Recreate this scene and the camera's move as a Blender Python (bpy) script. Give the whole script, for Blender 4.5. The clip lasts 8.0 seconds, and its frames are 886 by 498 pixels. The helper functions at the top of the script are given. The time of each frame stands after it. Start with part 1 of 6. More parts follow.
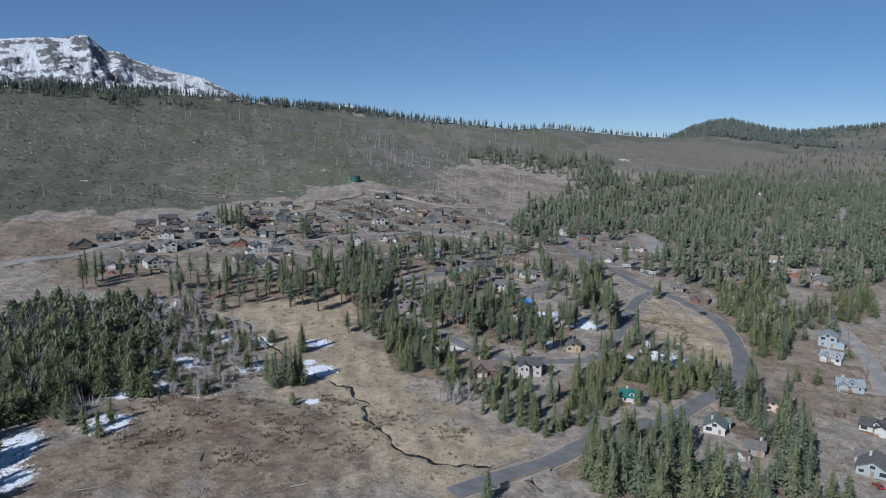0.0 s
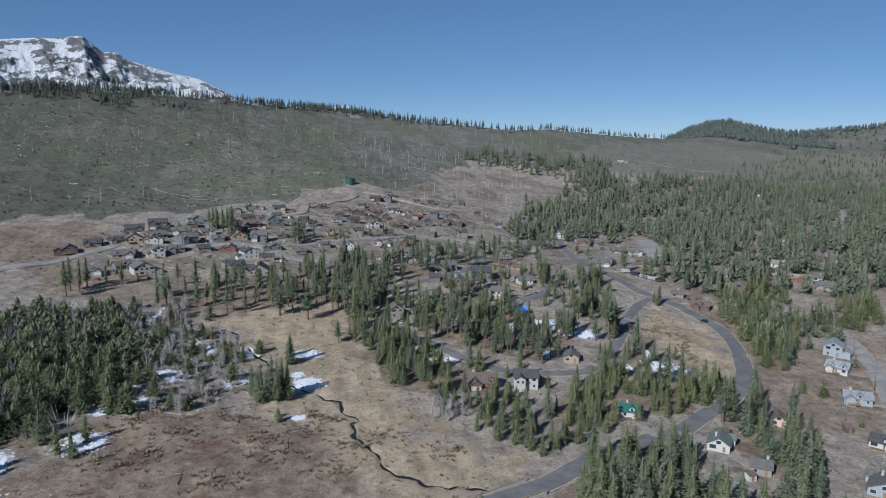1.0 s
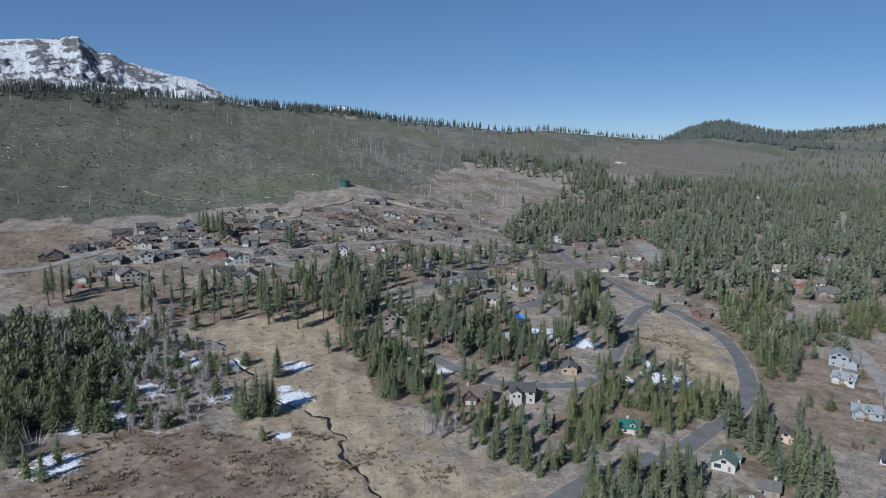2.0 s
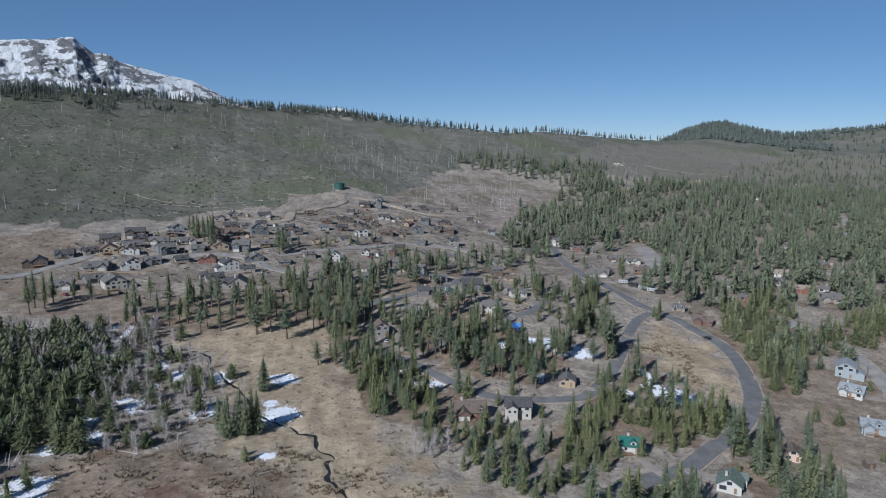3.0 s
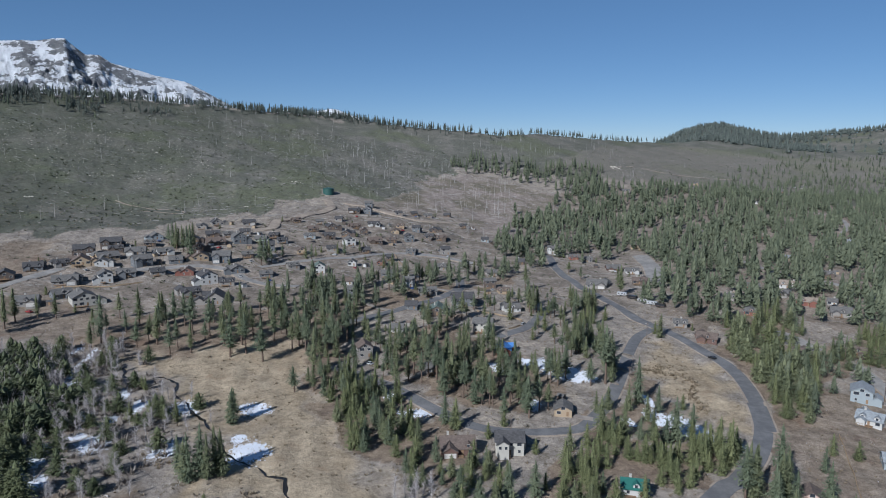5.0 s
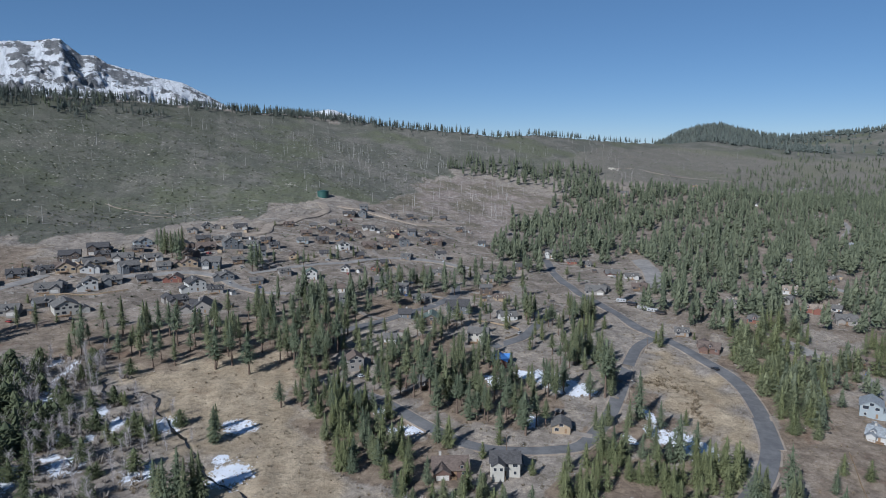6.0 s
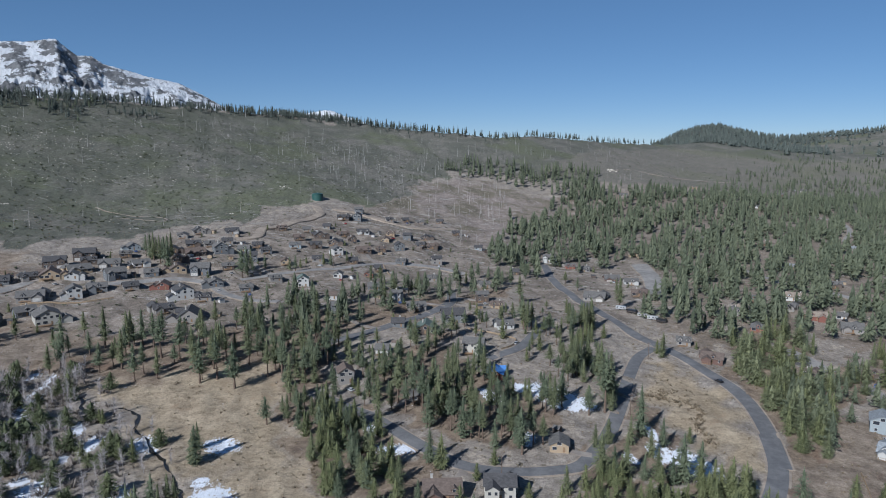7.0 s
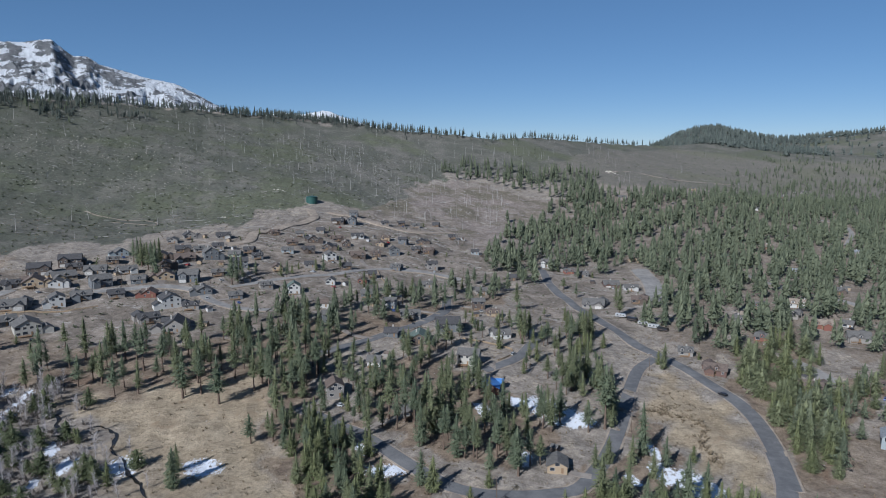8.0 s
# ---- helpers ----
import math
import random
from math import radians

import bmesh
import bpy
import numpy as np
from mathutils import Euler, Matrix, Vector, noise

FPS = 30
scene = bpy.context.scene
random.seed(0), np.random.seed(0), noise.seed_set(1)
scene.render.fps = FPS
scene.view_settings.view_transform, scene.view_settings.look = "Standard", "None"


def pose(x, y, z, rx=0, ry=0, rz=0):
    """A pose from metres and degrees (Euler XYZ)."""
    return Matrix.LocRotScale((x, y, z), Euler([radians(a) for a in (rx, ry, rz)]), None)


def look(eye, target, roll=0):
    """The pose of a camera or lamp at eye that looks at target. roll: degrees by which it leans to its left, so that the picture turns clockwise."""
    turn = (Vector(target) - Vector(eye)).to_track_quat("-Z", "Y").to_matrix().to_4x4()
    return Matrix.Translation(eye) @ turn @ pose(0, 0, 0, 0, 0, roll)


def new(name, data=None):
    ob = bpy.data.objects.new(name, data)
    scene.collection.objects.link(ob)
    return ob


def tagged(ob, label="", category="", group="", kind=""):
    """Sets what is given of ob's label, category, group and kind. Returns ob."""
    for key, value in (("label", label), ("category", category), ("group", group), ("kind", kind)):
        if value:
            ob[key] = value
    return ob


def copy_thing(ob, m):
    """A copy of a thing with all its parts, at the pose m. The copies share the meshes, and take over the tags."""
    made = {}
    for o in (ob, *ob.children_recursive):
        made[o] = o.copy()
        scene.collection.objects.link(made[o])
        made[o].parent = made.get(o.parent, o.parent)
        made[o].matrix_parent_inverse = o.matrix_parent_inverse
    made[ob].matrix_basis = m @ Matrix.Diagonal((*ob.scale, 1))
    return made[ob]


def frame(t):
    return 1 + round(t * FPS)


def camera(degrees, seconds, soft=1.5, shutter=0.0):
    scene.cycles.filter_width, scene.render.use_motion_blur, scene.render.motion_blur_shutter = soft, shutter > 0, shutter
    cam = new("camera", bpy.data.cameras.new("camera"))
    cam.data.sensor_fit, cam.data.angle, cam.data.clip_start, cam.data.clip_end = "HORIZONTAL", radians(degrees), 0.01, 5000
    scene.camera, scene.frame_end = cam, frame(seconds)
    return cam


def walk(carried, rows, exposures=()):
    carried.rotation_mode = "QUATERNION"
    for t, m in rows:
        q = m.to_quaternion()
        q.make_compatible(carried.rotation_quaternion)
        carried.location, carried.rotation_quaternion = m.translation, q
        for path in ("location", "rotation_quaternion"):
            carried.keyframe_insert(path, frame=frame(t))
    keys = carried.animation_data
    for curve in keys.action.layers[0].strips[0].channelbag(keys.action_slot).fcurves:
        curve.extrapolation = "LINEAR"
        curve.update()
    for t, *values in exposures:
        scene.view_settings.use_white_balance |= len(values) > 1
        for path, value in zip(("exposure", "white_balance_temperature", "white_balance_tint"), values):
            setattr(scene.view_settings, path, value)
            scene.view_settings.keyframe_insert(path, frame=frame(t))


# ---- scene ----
cam = camera(66.0, 8.0, 1.0)
walk(cam, [
    (0.0, pose(0.000, 0.000, 120.000, 81.000, -0.000, -0.000)),
    (1.0, pose(2.217, 12.298, 121.610, 81.049, 0.036, -0.203)),
    (2.0, pose(4.507, 24.780, 123.280, 81.096, 0.069, -0.397)),
    (3.0, pose(6.872, 37.446, 125.012, 81.139, 0.101, -0.581)),
    (4.0, pose(9.311, 50.294, 126.805, 81.180, 0.131, -0.757)),
    (5.0, pose(11.823, 63.326, 128.660, 81.217, 0.160, -0.923)),
    (6.0, pose(14.410, 76.541, 130.575, 81.252, 0.186, -1.080)),
    (7.0, pose(17.071, 89.940, 132.552, 81.283, 0.211, -1.228)),
    (8.0, pose(19.806, 103.522, 134.589, 81.312, 0.234, -1.367)),
], [(0.0, 0.42, 5650, 8), (8.0, 0.42, 5650, 8)])

# ---- world and sun ----
SUN_AZIMUTH, SUN_ELEVATION = 216.0, 34.0     # clockwise from the y axis
world = bpy.data.worlds.new("world")
scene.world = world
world.use_nodes = True
wn = world.node_tree.nodes
sky = wn.new("ShaderNodeTexSky")
sky.sky_type, sky.sun_disc = "NISHITA", False
sky.sun_elevation, sky.sun_rotation = radians(SUN_ELEVATION), radians(SUN_AZIMUTH)
sky.altitude, sky.air_density, sky.dust_density, sky.ozone_density = 3000.0, 0.68, 0.0, 4.4
even = wn.new("ShaderNodeGamma")
even.inputs[1].default_value = 0.60
rich = wn.new("ShaderNodeHueSaturation")
rich.inputs["Saturation"].default_value = 1.24
world.node_tree.links.new(sky.outputs[0], even.inputs[0])
world.node_tree.links.new(even.outputs[0], rich.inputs["Color"])
world.node_tree.links.new(rich.outputs[0], wn["Background"].inputs[0])
wn["Background"].inputs[1].default_value = 0.113
sun = new("sun", bpy.data.lights.new("sun", "SUN"))
sun.data.energy, sun.data.angle, sun.data.color = 4.5, radians(0.53), (1.0, 0.945, 0.878)
az, el = radians(SUN_AZIMUTH), radians(SUN_ELEVATION)
toward = Vector((math.sin(az) * math.cos(el), math.cos(az) * math.cos(el), math.sin(el)))
sun.matrix_basis = look(toward * 800, (0, 0, 0))


# ---- node helpers ----
class Mat:
    """A node material with a Principled shader and a few short ways to wire it."""

    def __init__(self, name, rough=0.9, spec=0.25, metal=0.0):
        self.mat = bpy.data.materials.new(name)
        self.mat.use_nodes = True
        self.nodes, self.links = self.mat.node_tree.nodes, self.mat.node_tree.links
        self.bsdf = self.nodes["Principled BSDF"]
        self.bsdf.inputs["Roughness"].default_value = rough
        self.bsdf.inputs["Specular IOR Level"].default_value = spec
        self.bsdf.inputs["Metallic"].default_value = metal

    def put(self, value, socket):
        if hasattr(value, "is_output"):
            self.links.new(value, socket)
        else:
            socket.default_value = value

    def place(self, own=False):
        if own:
            return self.nodes.new("ShaderNodeTexCoord").outputs["Object"]
        return self.nodes.new("ShaderNodeNewGeometry").outputs["Position"]

    def noise(self, scale, detail=4.0, rough=0.6, own=False, stretch=None):
        where = self.place(own)
        if stretch:
            m = self.nodes.new("ShaderNodeMapping")
            m.inputs["Scale"].default_value = stretch
            self.links.new(where, m.inputs["Vector"])
            where = m.outputs[0]
        n = self.nodes.new("ShaderNodeTexNoise")
        n.inputs["Scale"].default_value, n.inputs["Detail"].default_value = scale, detail
        n.inputs["Roughness"].default_value = rough
        self.links.new(where, n.inputs["Vector"])
        return n.outputs["Fac"]

    def step(self, value, low, high, to_low=0.0, to_high=1.0):
        n = self.nodes.new("ShaderNodeMapRange")
        n.interpolation_type = "SMOOTHSTEP"
        for key, v in (("From Min", low), ("From Max", high), ("To Min", to_low), ("To Max", to_high)):
            n.inputs[key].default_value = v
        self.put(value, n.inputs["Value"])
        return n.outputs[0]

    def math(self, op, a, b=0.0):
        n = self.nodes.new("ShaderNodeMath")
        n.operation = op
        self.put(a, n.inputs[0])
        self.put(b, n.inputs[1])
        return n.outputs[0]

    def mix(self, fac, a, b, blend="MIX"):
        n = self.nodes.new("ShaderNodeMix")
        n.data_type, n.blend_type = "RGBA", blend
        self.put(fac, n.inputs[0])
        self.put((*a, 1.0) if isinstance(a, tuple) else a, n.inputs[6])
        self.put((*b, 1.0) if isinstance(b, tuple) else b, n.inputs[7])
        return n.outputs[2]

    def attribute(self, name):
        n = self.nodes.new("ShaderNodeAttribute")
        n.attribute_name = name
        return n.outputs["Fac"]

    def random(self):
        return self.nodes.new("ShaderNodeObjectInfo").outputs["Random"]

    def island(self):
        return self.nodes.new("ShaderNodeNewGeometry").outputs["Random Per Island"]

    def color(self, value):
        self.put((*value, 1.0) if isinstance(value, tuple) else value, self.bsdf.inputs["Base Color"])
        return self

    def bump(self, height, strength=0.4, distance=0.1):
        n = self.nodes.new("ShaderNodeBump")
        n.inputs["Strength"].default_value, n.inputs["Distance"].default_value = strength, distance
        self.put(height, n.inputs["Height"])
        self.links.new(n.outputs[0], self.bsdf.inputs["Normal"])
        return self


# ---- materials ----
def ground_material():
    m = Mat("dry_ground", 1.0, 0.1)
    large, mid, fine = m.noise(0.018, 6, 0.65), m.noise(0.11, 6, 0.7), m.noise(0.9, 5, 0.75)
    floor = m.mix(m.step(mid, 0.35, 0.68), (0.205, 0.182, 0.163), (0.318, 0.286, 0.256))
    tan = m.mix(m.step(mid, 0.3, 0.7), (0.288, 0.234, 0.168), (0.392, 0.328, 0.242))
    tan = m.mix(m.step(large, 0.5, 0.68, 0.0, 0.6), tan, (0.29, 0.235, 0.165))
    scrub = m.mix(m.step(mid, 0.36, 0.62), (0.152, 0.119, 0.092), (0.250, 0.202, 0.158))
    brush = m.mix(m.step(large, 0.42, 0.62), (0.107, 0.113, 0.098), (0.162, 0.156, 0.143))
    brush = m.mix(m.step(m.noise(0.007, 5, 0.6), 0.5, 0.62), brush, (0.114, 0.126, 0.088))
    brush = m.mix(m.step(mid, 0.48, 0.7), brush, (0.091, 0.098, 0.083))
    # brush toned darker and greener westward, standing in for less haze and backlight
    brush = m.mix(m.math("MULTIPLY", m.attribute("dense"), m.step(mid, 0.25, 0.6, 0.9, 0.45)), brush, (0.064, 0.076, 0.054))
    bare = m.mix(m.step(mid, 0.35, 0.65), (0.19, 0.162, 0.147), (0.305, 0.264, 0.242))
    bare = m.mix(m.step(large, 0.42, 0.6), bare, (0.15, 0.135, 0.105))
    forest = m.mix(m.step(mid, 0.4, 0.6), (0.16, 0.125, 0.10), (0.25, 0.20, 0.155))
    scrub = m.mix(m.step(m.noise(0.05, 6, 0.75), 0.53, 0.62), scrub, (0.155, 0.105, 0.078))
    floor = m.mix(m.step(m.noise(0.06, 7, 0.8), 0.52, 0.6), floor, (0.33, 0.29, 0.245))
    floor = m.mix(m.step(m.noise(0.16, 6, 0.8), 0.55, 0.64), floor, (0.145, 0.125, 0.095))
    tan = m.mix(m.step(m.noise(0.075, 6, 0.8), 0.55, 0.66), tan, (0.24, 0.185, 0.13))
    col = m.mix(m.attribute("woods"), floor, forest)
    col = m.mix(m.attribute("bare"), col, bare)
    yard = m.mix(m.step(m.noise(0.05, 5, 0.7), 0.40, 0.60), (0.168, 0.145, 0.126), (0.270, 0.235, 0.206))
    yard = m.mix(m.step(m.noise(0.12, 6, 0.8), 0.55, 0.62), yard, (0.12, 0.11, 0.085))
    yard = m.mix(m.step(m.noise(0.09, 7, 0.8, stretch=(0.5, 1.4, 1.0)), 0.56, 0.62), yard, (0.36, 0.34, 0.32))
    col = m.mix(m.attribute("lots"), col, yard)
    col = m.mix(m.attribute("brush"), col, brush)
    col = m.mix(m.attribute("scrub"), col, scrub)
    col = m.mix(m.attribute("meadow"), col, tan)
    col = m.mix(m.step(fine, 0.25, 0.8, 0.0, 0.55), col, m.mix(0.6, col, (0.09, 0.07, 0.05)))
    grain = m.noise(0.3, 10, 0.92)
    col = m.mix(1.0, col, m.mix(m.step(grain, 0.3, 0.72), (0.52, 0.50, 0.48), (1.5, 1.49, 1.46)), "MULTIPLY")
    pale = m.math("MULTIPLY", m.step(m.noise(0.35, 6, 0.8), 0.58, 0.7), 0.5)
    col = m.mix(pale, col, m.mix(0.5, col, (0.55, 0.47, 0.37)))
    melt = m.math("ADD", m.math("MULTIPLY", m.math("SUBTRACT", m.noise(0.16, 6, 0.75), 0.5), 1.6), m.math("MULTIPLY", m.math("SUBTRACT", m.noise(1.1, 4, 0.8, stretch=(1.0, 0.5, 1.0)), 0.5), 2.7))
    snow = m.step(m.math("ADD", m.attribute("snow"), melt), 0.56, 0.70)
    col = m.mix(snow, col, (0.63, 0.655, 0.71))
    m.color(col)
    m.bump(m.math("ADD", m.math("MULTIPLY", mid, 2.0), fine), 0.7, 0.6)
    return m.mat


def asphalt_material(name, base, light):
    m = Mat(name, 0.92, 0.2)
    col = m.mix(m.step(m.noise(0.15, 6, 0.7), 0.35, 0.7), base, light)
    col = m.mix(m.step(m.noise(2.5, 3), 0.5, 0.8, 0.0, 0.35), col, (0.04, 0.04, 0.042))
    m.color(col).bump(m.noise(6.0, 3), 0.2, 0.02)
    return m.mat


def needle_material(name, dark, light, joined=False, thin=0.22):
    m = Mat(name, 0.75, 0.25)
    tint = m.island() if joined else m.math("ADD", m.math("MULTIPLY", m.random(), 0.65), m.math("MULTIPLY", m.island(), 0.35))
    col = m.mix(tint, dark, light)
    col = m.mix(m.step(m.noise(0.9, 4, 0.7), 0.35, 0.7), m.mix(0.25, col, (0.03, 0.04, 0.022)), col)
    tuft = m.noise(3.6, 3, 0.8)
    col = m.mix(1.0, col, m.mix(m.step(tuft, 0.36, 0.64), (0.72, 0.74, 0.74), (1.24, 1.22, 1.18)), "MULTIPLY")
    m.color(col).bump(tuft, 0.3, 0.15)
    leaf = m.nodes.new("ShaderNodeBsdfTranslucent")
    m.links.new(col, leaf.inputs["Color"])
    both = m.nodes.new("ShaderNodeMixShader")
    both.inputs[0].default_value = thin
    m.links.new(m.bsdf.outputs[0], both.inputs[1])
    m.links.new(leaf.outputs[0], both.inputs[2])
    m.links.new(both.outputs[0], m.nodes["Material Output"].inputs["Surface"])
    return m.mat


def bark_material(name, base, light):
    m = Mat(name, 0.95, 0.1)
    m.color(m.mix(m.step(m.noise(1.4, 5, 0.7, stretch=(4, 4, 0.6)), 0.35, 0.7), base, light))
    m.bump(m.noise(5.0, 4), 0.5, 0.05)
    return m.mat


def wall_material(name, base):
    m = Mat(name, 0.8, 0.25)
    weather = m.step(m.noise(0.5, 5, 0.7), 0.35, 0.75, 0.0, 0.3)
    boards = m.nodes.new("ShaderNodeTexWave")
    boards.bands_direction, boards.inputs["Scale"].default_value = "Z", 1.6
    m.links.new(m.place(), boards.inputs["Vector"])
    col = m.mix(weather, base, tuple(c * 0.6 + 0.03 for c in base))
    m.color(col).bump(boards.outputs["Fac"], 0.3, 0.03)
    return m.mat


def roof_material(name, base):
    m = Mat(name, 0.85, 0.3)
    streak = m.step(m.noise(0.8, 6, 0.7, stretch=(1, 1, 3)), 0.3, 0.75)
    col = m.mix(streak, tuple(c * 0.75 for c in base), tuple(min(1, c * 1.35 + 0.01) for c in base))
    col = m.mix(m.step(m.noise(7.0, 2), 0.45, 0.65, 0, 0.3), col, tuple(c * 0.6 for c in base))
    m.color(col).bump(m.noise(9.0, 2), 0.4, 0.03)
    return m.mat


def plain_material(name, base, rough=0.6, spec=0.4, metal=0.0, spread=0.25, scale=1.5):
    m = Mat(name, rough, spec, metal)
    m.color(m.mix(m.step(m.noise(scale, 5, 0.7), 0.3, 0.75), tuple(c * (1 - spread) for c in base), base))
    return m.mat


def glass_material():
    m = Mat("window_glass", 0.08, 0.6)
    m.color((0.03, 0.035, 0.045))
    return m.mat


def mountain_material():
    m = Mat("rock_and_snow", 0.9, 0.2)
    rock = m.mix(m.step(m.noise(0.02, 9, 0.75), 0.35, 0.65), (0.13, 0.135, 0.145), (0.25, 0.25, 0.255))
    rock = m.mix(m.step(m.noise(0.06, 6, 0.8), 0.52, 0.7), rock, (0.075, 0.08, 0.085))
    fine = m.math("ADD", m.math("MULTIPLY", m.math("SUBTRACT", m.noise(0.016, 4, 0.68, stretch=(0.8, 0.8, 1.0)), 0.5), 2.6), m.math("MULTIPLY", m.math("SUBTRACT", m.noise(0.07, 5, 0.8), 0.5), 1.3))
    cover = m.math("ADD", m.attribute("snow"), fine)
    m.color(m.mix(m.step(cover, 0.46, 0.54), rock, (0.70, 0.72, 0.76)))
    m.bump(m.noise(0.03, 10, 0.85), 1.0, 26.0)
    return m.mat


GROUND = ground_material()
ROAD = asphalt_material("asphalt", (0.105, 0.105, 0.11), (0.16, 0.158, 0.16))
OLD_ROAD = asphalt_material("worn_asphalt", (0.19, 0.18, 0.17), (0.275, 0.26, 0.245))
SHOULDER = asphalt_material("gravel_verge", (0.22, 0.18, 0.145), (0.33, 0.28, 0.23))
NEEDLES = [needle_material("pine_needles", (0.118, 0.134, 0.076), (0.205, 0.220, 0.124)),
           needle_material("fir_needles", (0.104, 0.129, 0.084), (0.180, 0.206, 0.134)),
           needle_material("young_pine_needles", (0.124, 0.140, 0.068), (0.196, 0.210, 0.104))]
# far trees' needles, with a bluish tint that imitates haze
FAR_NEEDLES = needle_material("hazy_mixed_needles", (0.088, 0.106, 0.072), (0.168, 0.186, 0.122), True)
DARK_NEEDLES = needle_material("lodgepole_needles", (0.066, 0.082, 0.046), (0.124, 0.140, 0.074), True)
ROUND_NEEDLES = needle_material("lodgepole_pine_needles", (0.084, 0.102, 0.055), (0.148, 0.164, 0.085))
# hill and crest needles made paler and bluer, haze put into the colour
HAZY_HILL_NEEDLES = needle_material("hazy_hill_needles", (0.084, 0.102, 0.098), (0.155, 0.176, 0.162), True)
HAZY_CREST_NEEDLES = needle_material("hazy_ridge_needles", (0.072, 0.086, 0.078), (0.130, 0.146, 0.128), True)
BARK = bark_material("pine_bark", (0.085, 0.063, 0.050), (0.17, 0.128, 0.10))
DEAD = bark_material("weathered_snag_wood", (0.20, 0.19, 0.18), (0.36, 0.345, 0.33))
TWIGS = bark_material("bare_twigs", (0.27, 0.245, 0.24), (0.42, 0.39, 0.385))
SHRUB = needle_material("dry_shrub", (0.165, 0.12, 0.085), (0.27, 0.22, 0.155), True)
GREEN_SHRUB = needle_material("brush_leaves", (0.085, 0.095, 0.06), (0.14, 0.145, 0.095), True)
GRANITE = plain_material("granite", (0.50, 0.46, 0.39), 0.9, 0.2, 0.0, 0.35, 0.6)
WATER = plain_material("creek_water", (0.022, 0.02, 0.016), 0.12, 0.5)
GLASS = glass_material()
TRIM = plain_material("painted_trim", (0.50, 0.48, 0.45), 0.7)
CONCRETE = plain_material("concrete", (0.40, 0.38, 0.35), 0.9, 0.2)
DECK = plain_material("deck_boards", (0.24, 0.16, 0.10), 0.8, 0.2)
WOOD = plain_material("fence_wood", (0.36, 0.27, 0.18), 0.9, 0.1, 0.0, 0.4)
RUBBER = plain_material("tyre_rubber", (0.02, 0.02, 0.02), 0.9)
STEEL = plain_material("galvanised_steel", (0.45, 0.46, 0.47), 0.45, 0.5, 0.8)
WALLS = {name: wall_material(name + "_siding", c) for name, c in {
    "stucco": (0.36, 0.345, 0.31), "grey": (0.22, 0.205, 0.19), "white": (0.41, 0.405, 0.39), "bluegrey": (0.125, 0.132, 0.14),
    "tan": (0.31, 0.24, 0.165), "brown": (0.098, 0.077, 0.065), "red": (0.17, 0.072, 0.055), "redbrown": (0.12, 0.074, 0.061),
    "sky": (0.25, 0.28, 0.295), "green": (0.22, 0.26, 0.21), "pink": (0.48, 0.36, 0.30)}.items()}
ROOFS = {name: roof_material(name + "_shingles", c) for name, c in {
    "slate": (0.105, 0.10, 0.096), "dark": (0.058, 0.056, 0.058), "brown": (0.112, 0.086, 0.073), "green": (0.10, 0.128, 0.112), "pale": (0.20, 0.215, 0.23),
    "tan": (0.22, 0.18, 0.145), "blue": (0.06, 0.17, 0.42)}.items()}
ROOFS["teal"] = plain_material("teal_metal_roof", (0.025, 0.115, 0.095), 0.45, 0.5, 0.0, 0.15)

# ---- terrain ----
HILLS = [
    (0, 470, 110, 6.2), (-160, 760, 150, 9.6), (210, 960, 190, -9.6), (60, 640, 130, -6.9),
    (-325, 830, 110, -16.5), (-60, 300, 100, 0.4), (180, 350, 110, -2.4), (330, 560, 150, 8.1),
    (760, 1420, 260, -10.7), (560, 1600, 260, -1.5), (250, 1400, 220, -11.4), (-620, 1080, 220, 15.7),
    (-350, 1300, 220, 2.7), (-60, 1480, 220, -4.7), (180, 1560, 220, 27.9), (380, 1800, 260, 5.7),
    (680, 2030, 300, -8.5), (-250, 480, 130, -4.5), (450, 1150, 200, 10.2), (-130, 950, 110, 4.6),
    (-30, 380, 70, -4.9),
]     # x, y, spread, height
CREST_ANGLE = np.radians([-60, -36, -28.7, -15, -7.4, -1.2, 6.1, 12.9, 18.5, 22, 30, 60])
CREST_RANGE = np.array([1200, 1230, 1284, 1430, 1523, 1530, 1570, 1860, 2150, 2300, 2300, 2300])
FAR_ANGLE = np.radians([10, 16, 17.8, 19.5, 21, 22.6, 24.3, 25.8, 27.5, 29.5, 31, 33, 37, 45, 60])
FAR_TOP = np.array([60, 90, 112, 158, 184, 190, 168, 150, 146, 156, 160, 176, 186, 190, 160])


